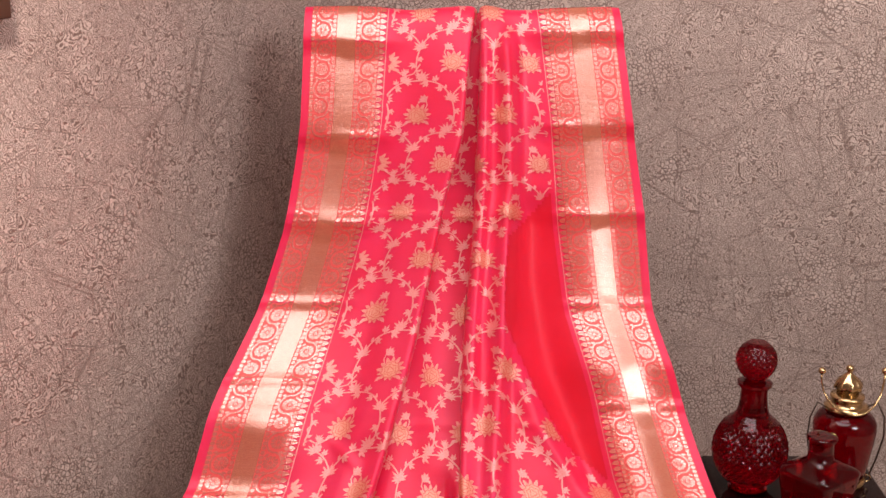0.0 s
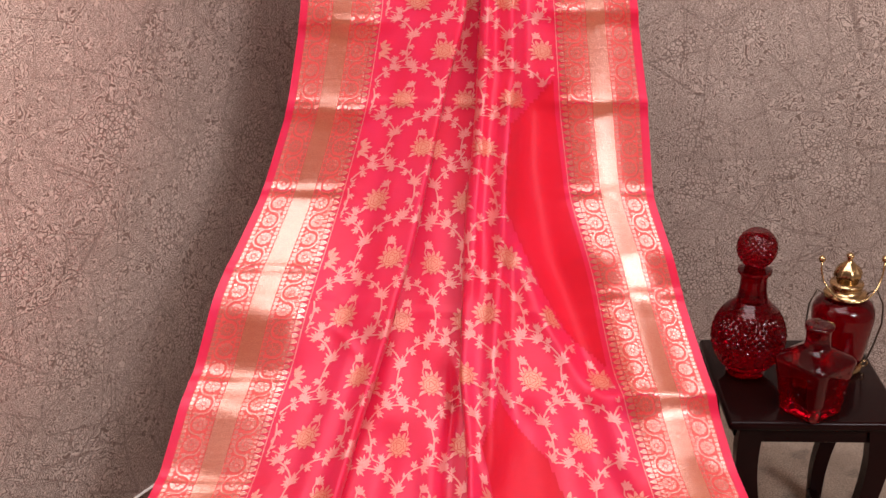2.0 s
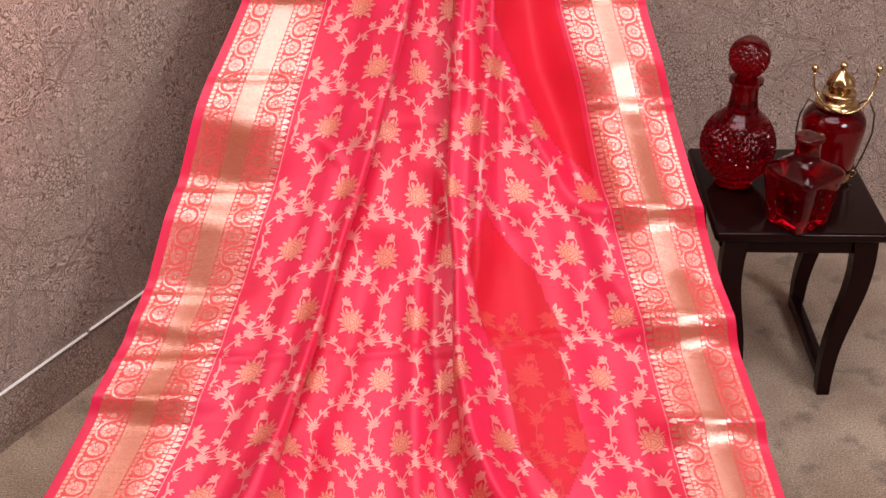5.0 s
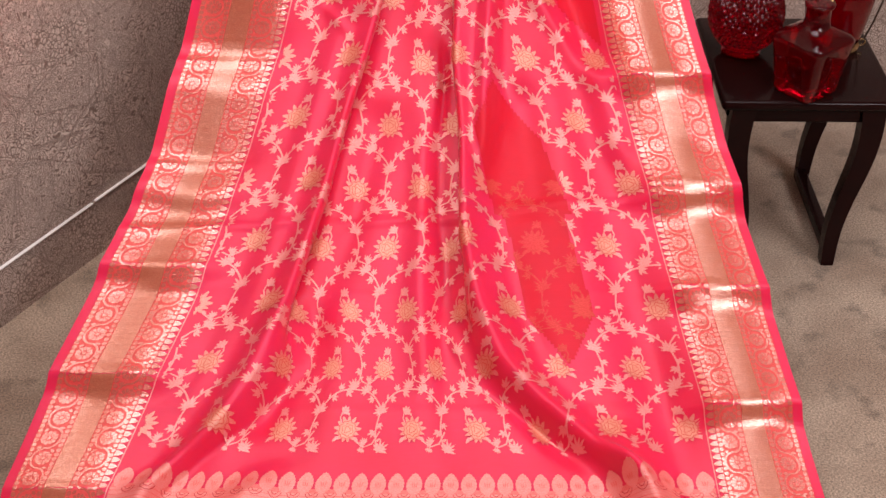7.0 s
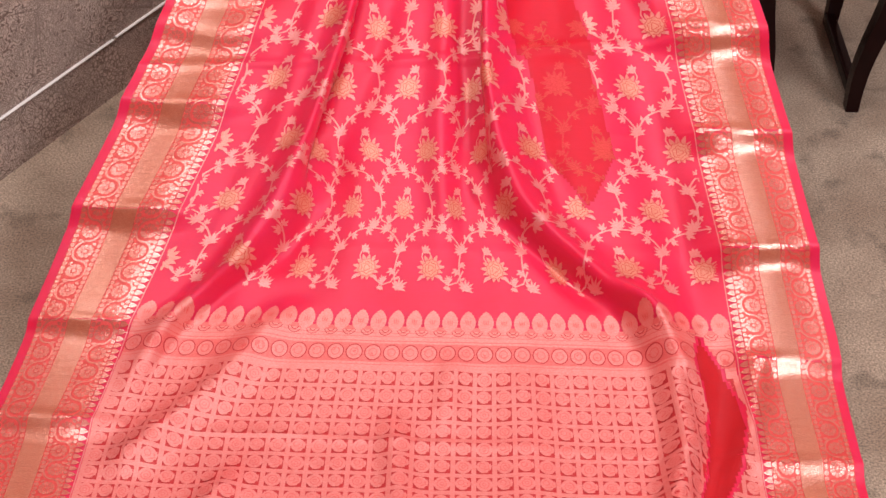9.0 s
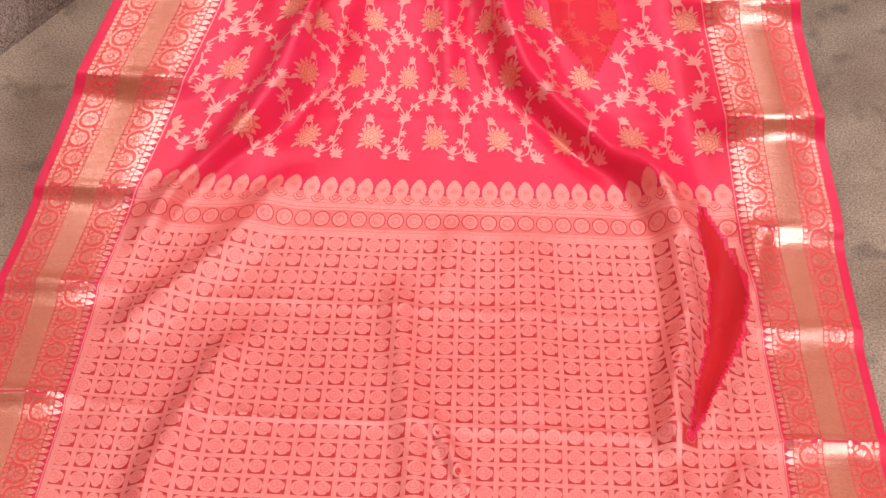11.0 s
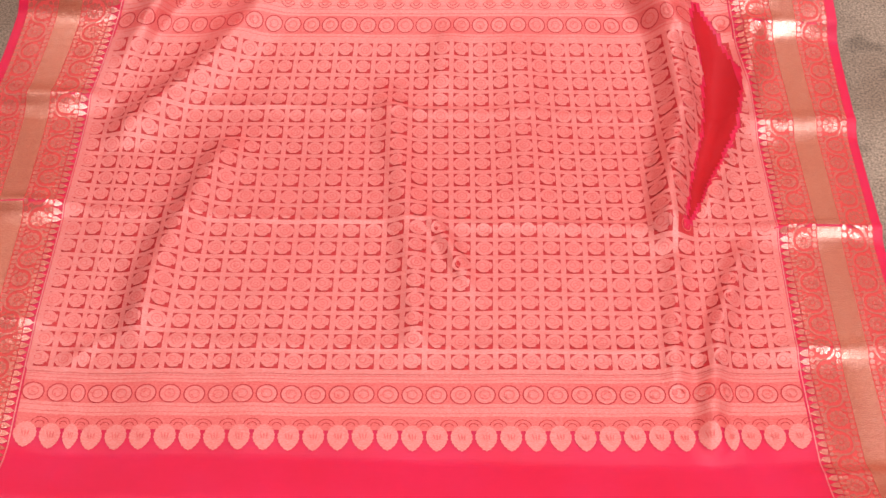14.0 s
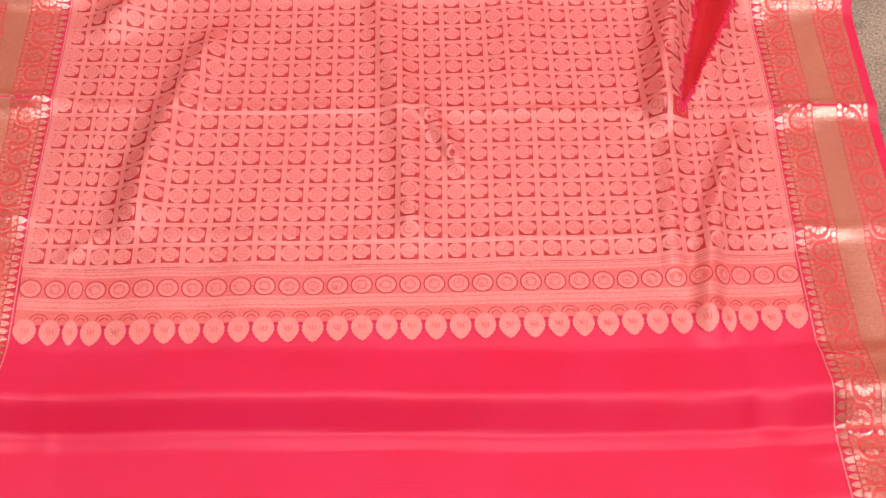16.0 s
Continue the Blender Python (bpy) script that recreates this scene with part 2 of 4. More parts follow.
def lathe(profile, seg=40, wob=None):
    """profile: (radius, height) pairs; wob(angle, height, radius) gives the radius."""
    bm = bmesh.new()
    rings = []
    for r, h in profile:
        ring = []
        for k in range(seg):
            a = 2 * math.pi * k / seg
            q = wob(k, h, r, a) if wob else r
            ring.append(bm.verts.new((q * math.cos(a), q * math.sin(a), h)))
        rings.append(ring)
    for a, b in zip(rings, rings[1:]):
        for k in range(seg):
            bm.faces.new((a[k], a[(k + 1) % seg], b[(k + 1) % seg], b[k]))
    bm.faces.new(rings[0][::-1])
    bm.faces.new(rings[-1])
    return bm


def tube(points, radius, seg=8, closed=False):
    """A round bar along points; radius: one value or one for each point."""
    pts = [Vector(p) for p in points]
    rad = radius if isinstance(radius, (list, tuple)) else [radius] * len(pts)
    bm = bmesh.new()
    rings, up = [], Vector((0.13, 0.31, 0.94))
    for i, p in enumerate(pts):
        a, b = (pts[i - 1], pts[(i + 1) % len(pts)]) if closed else (pts[max(i - 1, 0)], pts[min(i + 1, len(pts) - 1)])
        d = (b - a).normalized()
        n = d.cross(up).normalized()
        m = d.cross(n).normalized()
        rings.append([bm.verts.new(p + rad[i] * (math.cos(t) * n + math.sin(t) * m)) for t in (2 * math.pi * k / seg for k in range(seg))])
    loops = list(zip(rings, rings[1:])) + ([(rings[-1], rings[0])] if closed else [])
    for a, b in loops:
        for k in range(seg):
            bm.faces.new((a[k], a[(k + 1) % seg], b[(k + 1) % seg], b[k]))
    if not closed:
        bm.faces.new(rings[0][::-1])
        bm.faces.new(rings[-1])
    bmesh.ops.recalc_face_normals(bm, faces=bm.faces)
    return bm


# ---- room ----
CORNER = Vector((-0.206, 2.58, 0.0))
ALONG = Vector((-0.5, -0.866, 0.0))       # the slanting wall runs from the corner towards the camera
INTO = Vector((0.866, -0.5, 0.0))         # its normal, into the room
tagged(part("floor", box((6.6, 7.0, 0.1), (0, 0.1, -0.05)), CARPET, smooth=False), "grey-beige short pile carpet with dark stains", "floor", kind="structure")
tagged(part("ceiling", box((6.6, 7.0, 0.1), (0, 0.1, 2.75)), PLASTER, smooth=False), "plain white plaster ceiling", "ceiling", kind="structure")
tagged(part("wall_north", box((3.0, 0.12, 2.7), (1.28, 2.64, 1.35)), WALLPAPER, smooth=False), "taupe embossed wallpaper wall behind the stool", "wall", kind="structure")
tagged(part("wall_east", box((0.1, 5.6, 2.7), (2.45, -0.1, 1.35)), PLASTER, smooth=False), "plain plastered side wall", "wall", kind="structure")
tagged(part("wall_south", box((6.4, 0.1, 2.7), (-0.3, -2.6, 1.35)), PLASTER, smooth=False), "plain plastered rear wall", "wall", kind="structure")


def slant_wall(name, z0, z1, depth, mat, label, length=5.8):
    mid = CORNER + ALONG * (length / 2 - 0.1) - INTO * (0.06 - depth)
    bm = box((length, 0.12, z1 - z0), (0, 0, 0))
    bmesh.ops.transform(bm, matrix=Matrix.Translation((mid.x, mid.y, (z0 + z1) / 2)) @ Matrix.Rotation(math.atan2(ALONG.y, ALONG.x), 4, "Z"), verts=bm.verts)
    return tagged(part(name, bm, mat, smooth=False), label, "wall" if name.startswith("wall") else "trim", kind="structure")


slant_wall("wall_west", 0.1064, 2.7, 0.0, WALLPAPER, "taupe embossed wallpaper wall, slanting across the corner")
slant_wall("baseboard", 0.0, 0.1036, 0.002, WALLPAPER, "wallpapered skirting board along the slanting wall")


def white_strip():
    """The thin white bead over the skirting, broken at one joint."""
    for a, b, lift in ((0.0, 0.742, 0.0015), (0.748, 5.0, -0.0015)):
        p, q = CORNER + ALONG * a + INTO * 0.002, CORNER + ALONG * b + INTO * 0.002
        mid, turn = (p + q) / 2, math.degrees(math.atan2(ALONG.y, ALONG.x))
        bm = box(((q - p).length, 0.0060, 0.0030), (mid.x, mid.y, 0.105 + lift * 0.5), 0.0012, turn)
        tagged(part("trim", bm, WHITE_TRIM), "thin white bead above the skirting board", "trim", kind="structure")


white_strip()


# ---- the saree ----
# side line of the drape: distance into the room, height; the first three hang behind the rail
SIDE = [(2.30, 0.75), (2.298, 1.035), (2.272, 1.093), (2.238, 1.083), (2.19, 0.95), (2.145, 0.78), (2.06, 0.60), (1.92, 0.42), (1.74, 0.27), (1.55, 0.15), (1.36, 0.055), (1.18, 0.009), (0.95, 0.004), (0.6, 0.004), (0.2, 0.004)]
BORDER, BODY = 0.134, 0.885


def side_curve(points, n=16):
    p = np.array(points, float)
    q = np.vstack([2 * p[0] - p[1], p, 2 * p[-1] - p[-2]])
    out = []
    for i in range(1, len(q) - 2):
        for t in np.arange(n) / n:
            a, b, c, d = q[i - 1:i + 3]
            out.append(0.5 * (2 * b + (c - a) * t + (2 * a - 5 * b + 4 * c - d) * t * t + (3 * b - a - 3 * c + d) * t**3))
    out.append(p[-1])
    out = np.array(out)
    s = np.r_[0, np.cumsum(np.linalg.norm(np.diff(out, axis=0), axis=1))]
    return out, s - s[3 * n] + 0.032


CURVE, CURVE_S = side_curve(SIDE)
S = np.arange(-0.28, CURVE_S[-1] - 0.002, 0.006)
NL, NB = 30, 250
Q = np.r_[np.linspace(-BORDER, 0, NL, endpoint=False), np.linspace(0, BODY, NB, endpoint=False), np.linspace(BODY, BODY + BORDER, NL + 1)]


def table(at, values, smooth=9):
    v = np.interp(S, at, values)
    pad = np.pad(v, smooth, mode="edge")
    return np.convolve(pad, np.ones(2 * smooth + 1) / (2 * smooth + 1), "valid")


def step(a, b, x):
    t = np.clip((x - a) / (b - a), 0, 1)
    return t * t * (3 - 2 * t)


AT = [0, 0.2, 0.36, 0.5, 0.65, 0.8, 1.0, 1.2, 1.35, 1.5, 1.65, 1.85, 2.05, 2.2, 2.6]
EDGE_LO = table(AT, [-0.228, -0.233, -0.256, -0.297, -0.354, -0.390, -0.436, -0.498, -0.543, -0.578, -0.600, -0.600, -0.602, -0.604, -0.61], 3)
EDGE_LI = table(AT, [-0.089, -0.100, -0.126, -0.163, -0.202, -0.237, -0.289, -0.341, -0.392, -0.437, -0.462, -0.466, -0.470, -0.467, -0.467], 3)
EDGE_RI = table(AT, [0.150, 0.174, 0.186, 0.203, 0.242, 0.268, 0.316, 0.350, 0.376, 0.390, 0.406, 0.411, 0.408, 0.410, 0.412], 3)
EDGE_RO = table(AT, [0.286, 0.309, 0.330, 0.340, 0.378, 0.410, 0.455, 0.490, 0.511, 0.532, 0.537, 0.538, 0.543, 0.545, 0.55], 3)
FOLD_L = table([0, 0.22, 0.3, 0.44, 0.6, 0.76, 0.9, 1.04, 1.2, 1.31, 1.4, 1.49, 1.58], [0.054, 0.037, 0.014, -0.013, -0.045, -0.085, -0.122, -0.152, -0.196, -0.244, -0.293, -0.377, -0.42], 4)
FOLD_R = table([0, 0.37, 0.55, 0.81, 0.94, 1.08, 1.2, 1.29, 1.36, 1.42, 1.48, 1.58], [0.057, 0.044, 0.028, 0.022, 0.033, 0.033, 0.054, 0.094, 0.158, 0.234, 0.30, 0.34], 4)
CREASE_L = [0.070, 0.226, 0.368, 0.498, 0.632, 0.822, 0.985, 1.155, 1.325, 1.495, 1.652, 1.828, 2.006, 2.18, 2.35]
CREASE_R = [0.056, 0.207, 0.351, 0.498, 0.668, 0.845, 1.018, 1.185, 1.366, 1.530, 1.694, 1.866, 2.038, 2.206, 2.322]


# heights of the pressed zigzag along the two borders
ZIG_L = [(0, 0.004), (0.07, 0.012), (0.08, 0.003), (0.226, 0.011), (0.236, 0.002), (0.368, 0.012), (0.378, 0.004), (0.498, 0.0), (0.70, 0.032), (0.80, 0.010), (0.86, 0.022), (0.97, 0.0), (1.03, 0.014), (1.055, 0.004), (1.155, 0.024), (1.18, 0.010), (1.325, 0.030), (1.345, 0.014), (1.495, 0.014), (1.505, 0.004), (1.652, 0.012), (1.662, 0.003), (1.828, 0.010), (1.838, 0.002), (2.0, 0.008), (2.01, 0.002), (2.18, 0.008)]
ZIG_R = [(0, 0.004), (0.056, 0.012), (0.066, 0.003), (0.207, 0.012), (0.217, 0.003), (0.351, 0.012), (0.361, 0.004), (0.498, 0.0), (0.60, 0.022), (0.668, 0.012), (0.845, 0.036), (0.86, 0.022), (0.95, 0.014), (1.018, 0.028), (1.06, 0.006), (1.185, 0.028), (1.21, 0.014), (1.366, 0.036), (1.38, 0.018), (1.53, 0.014), (1.54, 0.004), (1.694, 0.012), (1.704, 0.003), (1.866, 0.010), (1.876, 0.002), (2.038, 0.008), (2.048, 0.002), (2.2, 0.008)]


def ridge(x, s, path, height, width):
    """A soft raised fold along a path of (s, x) knots, fading at both ends."""
    at, xs = zip(*path)
    mid = np.interp(s, at, xs)
    fade = step(at[0], at[0] + 0.06, s) * (1 - step(at[-1] - 0.06, at[-1], s))
    return height * fade * np.exp(-(((x - mid) / width) ** 2))


def drape():
    x, n = np.zeros((len(S), len(Q))), np.zeros((len(S), len(Q)))
    body = (Q >= 0) & (Q < BODY)
    ub = Q[body]
    high_l = table([0.0, 0.1, 0.5, 1.2, 1.45, 1.62], [0.008, 0.024, 0.042, 0.056, 0.044, 0.0], 5)
    high_r = table([0.0, 0.1, 0.5, 1.2, 1.45, 1.62], [0.008, 0.024, 0.040, 0.052, 0.042, 0.0], 5)
    for i, s in enumerate(S):
        li, ri, lo, ro = EDGE_LI[i], EDGE_RI[i], EDGE_LO[i], EDGE_RO[i]
        fl, fr = FOLD_L[i], max(FOLD_R[i], FOLD_L[i] + 0.004)
        ul, b = max(fl - li, 0.02), BODY - max(ri - fr, 0.02)
        # the middle panel keeps its own place along the width, the rest is tucked into the two folds
        h1 = max(0.379 + (fl + 0.067) / 0.93 - ul, 0.010)
        h2 = max(b - 0.379 - (fr + 0.067) / 0.93, 0.010)
        hide = h1 + h2
        rec = 0.012 * (1 - step(1.15, 1.42, s)) * step(0.0, 0.07, s) + 0.003
        a1, a2 = high_l[i], high_r[i]
        d = min(0.006, h1 * 0.2, h2 * 0.2)
        us = [0, max(ul - 0.085, ul * 0.35), ul, ul + d, ul + h1 / 2, ul + h1, ul + h1 + 0.02, b - h2 - 0.02, b - h2, b - h2 / 2, b - d, b, min(b + 0.080, (b + BODY) / 2), BODY]
        xk = lambda u: li + (fl - li) * u / ul
        xr = lambda u: fr + (ri - fr) * (u - b) / (BODY - b)
        open_ns = {}
        over = min(1.0, hide / 0.1) * step(0.0, 0.09, s)
        xs = [li, xk(us[1]), fl, fl - 0.004 * over, fl - h1 / 2 * over, fl, fl + 0.02, fr - 0.02, fr, fr + h2 / 2 * over, fr + 0.004 * over, fr, xr(us[12]), ri]
        # where little is tucked in, the fold slopes down openly instead of lying over itself
        for j, fold, side, h, a in ((3, fl, 1, h1, a1), (10, fr, -1, h2, a2)):
            lay = 1 - step(0.05, 0.11, h)
            for m, t, drop in ((0, 0.28, 0.80), (1, 0.62, 0.34), (2, 1.0, 0.0)):
                i2 = j + m * side
                xs[i2] += lay * (fold + side * h * t * 0.85 - xs[i2])
                open_ns[i2] = (lay, drop * a)
        xs[6], xs[7] = max(xs[6], xs[5] + 0.012), min(xs[7], xs[8] - 0.012)
        if fr - fl < 0.05:
            xs[6], xs[7] = fl + (fr - fl) * 0.4, fl + (fr - fl) * 0.6
            us[6], us[7] = us[5] + (us[8] - us[5]) * 0.4, us[5] + (us[8] - us[5]) * 0.6
        ns = [0, 0.22 * a1, a1, -0.35 * rec, -0.6 * rec, -rec, -rec, -rec, -rec, -0.6 * rec, -0.35 * rec, a2, 0.25 * a2, 0]
        for i2, (lay, value) in open_ns.items():
            ns[i2] += lay * (value - ns[i2])
        x[i, body], n[i, body] = np.interp(ub, us, xs), np.interp(ub, us, ns)
        left, right = Q < 0, Q >= BODY
        x[i, left] = lo + (li - lo) * (Q[left] + BORDER) / BORDER
        x[i, right] = ri + (ro - ri) * (Q[right] - BODY) / BORDER
    for arr in (x, n):
        for _ in range(2):
            arr[:, 2:-2] = (arr[:, :-4] + arr[:, 1:-3] + arr[:, 2:-2] + arr[:, 3:-1] + arr[:, 4:]) / 5
    s2, q2 = S[:, None], Q[None, :]
    # zigzag of the pressed folds, strongest in the borders
    rnd = np.random.RandomState(4)
    for creases, knots, weight in ((CREASE_L, ZIG_L, 1 - step(-0.03, 0.05, q2)), (CREASE_R, ZIG_R, step(BODY - 0.05, BODY + 0.03, q2))):
        at, hs = zip(*knots)
        z = np.interp(s2 + 0.006 * np.sin(q2 * 40), at, hs)
        z[2:-2] = (z[:-4] + z[1:-3] + z[2:-2] + z[3:-1] + z[4:]) / 5
        n += weight * 1.2 * z
        for a in creases:
            n += weight * 0.0032 * np.exp(-(((s2 - a + 0.004) / 0.006) ** 2))
    # pressed creases that run right across
    for a, tilt, amp in ((0.35, 0.0, 0.0012), (0.69, 0.02, 0.0015), (1.058, -0.05, 0.0036), (1.18, 0.0, 0.0012), (1.36, 0.0, 0.001), (1.66, 0.035, 0.0022), (1.845, 0.03, 0.0028), (2.03, 0.02, 0.0018)):
        n += amp * np.exp(-(((s2 - a - tilt * (q2 / BODY - 0.5)) / 0.006) ** 2))
    # loose folds on the floor
    n += ridge(x, s2, [(1.40, 0.22), (1.46, 0.27), (1.538, 0.307), (1.665, 0.314), (1.789, 0.289), (1.90, 0.278)], 0.035, 0.022)
    n -= ridge(x, s2, [(1.47, 0.37), (1.55, 0.372), (1.66, 0.356), (1.77, 0.318), (1.88, 0.288)], 0.006, 0.02)
    n += ridge(x, s2, [(1.50, 0.425), (1.62, 0.405), (1.75, 0.36), (1.86, 0.32)], 0.012, 0.016)
    n += ridge(x, s2, [(1.86, 0.375), (1.909, 0.36), (2.007, 0.322), (2.111, 0.305), (2.19, 0.30)], 0.014, 0.014)
    n += ridge(x, s2, [(1.86, 0.286), (1.944, 0.282), (2.031, 0.271), (2.12, 0.268)], 0.009, 0.013)
    n += ridge(x, s2, [(1.43, -0.205), (1.5, -0.252), (1.572, -0.30), (1.648, -0.368), (1.74, -0.43)], 0.018, 0.030)
    n += ridge(x, s2, [(1.69, -0.262), (1.76, -0.287), (1.844, -0.318), (1.921, -0.341), (2.04, -0.356)], 0.015, 0.023)
    n += ridge(x, s2, [(2.0, -0.35), (2.03, -0.40), (2.08, -0.45)], 0.006, 0.010)
    n += ridge(x, s2, [(1.60, -0.07), (1.724, -0.057), (1.817, -0.042), (1.921, -0.032), (2.06, -0.024)], 0.010, 0.019)
    n += ridge(x, s2, [(1.80, -0.026), (1.848, -0.010), (1.886, 0.012), (1.97, 0.045)], 0.009, 0.010)
    n += ridge(x, s2, [(1.52, 0.10), (1.68, 0.11), (1.86, 0.10)], 0.005, 0.03)
    n += ridge(x, s2, [(1.50, 0.02), (1.56, 0.005), (1.66, 0.0)], 0.006, 0.02)
    # soft rolls of the hanging part
    n += ridge(x, s2, [(0.03, 0.102), (0.3, 0.108), (0.55, 0.094), (0.8, 0.08), (1.0, 0.075)], 0.024, 0.015)
    n -= ridge(x, s2, [(0.85, -0.075), (1.05, -0.12), (1.2, -0.165), (1.31, -0.21), (1.42, -0.26)], 0.013, 0.03)
    n -= ridge(x, s2, [(0.9, 0.085), (1.1, 0.085), (1.2, 0.11), (1.29, 0.145), (1.36, 0.205), (1.46, 0.27)], 0.014, 0.03)
    n += ridge(x, s2, [(0.70, -0.19), (0.735, -0.16), (0.79, -0.12)], 0.006, 0.010)
    n -= ridge(x, s2, [(0.76, 0.012), (0.84, 0.016), (0.93, 0.008)], 0.014, 0.006)
    n += ridge(x, s2, [(0.05, 0.068), (0.3, 0.066), (0.52, 0.05), (0.7, 0.045)], 0.010, 0.009)
    n += ridge(x, s2, [(0.3, 0.10), (0.55, 0.10), (0.7, 0.155), (0.85, 0.25), (1.0, 0.29)], 0.012, 0.022)
    n -= ridge(x, s2, [(0.30, 0.150), (0.45, 0.15), (0.6, 0.175), (0.72, 0.222), (0.84, 0.26)], 0.020, 0.032)
    n -= ridge(x, s2, [(0.82, 0.12), (0.95, 0.14), (1.08, 0.15)], 0.012, 0.035)
    n += ridge(x, s2, [(0.75, 0.02), (0.95, -0.01), (1.15, -0.02), (1.35, 0.0)], 0.007, 0.018)
    n += ridge(x, s2, [(0.2, -0.045), (0.6, -0.1), (1.0, -0.21), (1.25, -0.27)], 0.005, 0.02)
    # the dips beside the two long folds
    n -= ridge(x, s2, [(0.70, -0.105), (0.9, -0.155), (1.04, -0.19), (1.2, -0.235), (1.31, -0.285), (1.42, -0.35), (1.50, -0.41)], 0.015, 0.028)
    n -= ridge(x, s2, [(0.75, 0.0), (1.05, 0.008), (1.2, 0.028), (1.29, 0.066), (1.36, 0.128), (1.46, 0.225)], 0.012, 0.020)
    fan = step(0.25, 0.5, s2) * (1 - step(1.38, 1.5, s2))
    n += 0.0022 * fan * np.sin(2 * math.pi * q2 / 0.15 + 1.4 * s2) + 0.0012 * fan * np.sin(2 * math.pi * q2 / 0.083 - 2.0 * s2 + 1.0)
    # slow waviness and small wrinkles
    wob = np.zeros_like(n)
    for _ in range(26):
        a, b2, ph, amp = rnd.uniform(4, 26), rnd.uniform(-16, 16), rnd.uniform(0, 6.28), rnd.uniform(0.2, 1.0)
        wob += amp * np.sin(a * q2 * 3 + b2 * s2 + ph) / (1 + a * 0.12)
    n += 0.0009 * wob
    # the plain end: shallow folds across
    n += np.interp(s2 - 0.010 * q2 + 0.003 * np.sin(q2 * 7.0), [2.160, 2.176, 2.182, 2.238, 2.246, 2.278, 2.284, 2.290, 2.36, 2.45], [0, 0.0, 0.003, 0.027, 0.026, 0.002, 0.008, 0.003, 0.016, 0.004])
    n += 0.004 * step(1.30, 1.5, s2)
    y, z = np.interp(S, CURVE_S, CURVE[:, 0]), np.interp(S, CURVE_S, CURVE[:, 1])
    ty, tz = np.gradient(y, S), np.gradient(z, S)
    l = np.hypot(ty, tz)
    ny, nz = (tz / l)[:, None], (-ty / l)[:, None]
    return np.stack([x, y[:, None] + n * ny, np.maximum(z[:, None] + n * nz, 0.004)], -1)


GRID = drape()
DU, DS = np.gradient(GRID, axis=1), np.gradient(GRID, axis=0)
NORMAL = np.cross(DS, DU)
NORMAL /= np.maximum(np.linalg.norm(NORMAL, axis=-1, keepdims=True), 1e-9)


def on_cloth(q, s, lift):
    """Places on the cloth for arrays of the width q, the length s and the height above it."""
    fi = np.clip((np.asarray(s) - S[0]) / 0.006, 0, len(S) - 1.001)
    fj = np.clip(np.interp(q, Q, np.arange(len(Q))), 0, len(Q) - 1.001)
    i, j = fi.astype(int), fj.astype(int)
    a, b = (fi - i)[:, None], (fj - j)[:, None]

    def at(g):
        return (1 - a) * ((1 - b) * g[i, j] + b * g[i, j + 1]) + a * ((1 - b) * g[i + 1, j] + b * g[i + 1, j + 1])

    m = at(NORMAL)
    m /= np.maximum(np.linalg.norm(m, axis=1, keepdims=True), 1e-9)
    return at(GRID) + m * np.asarray(lift)[:, None]


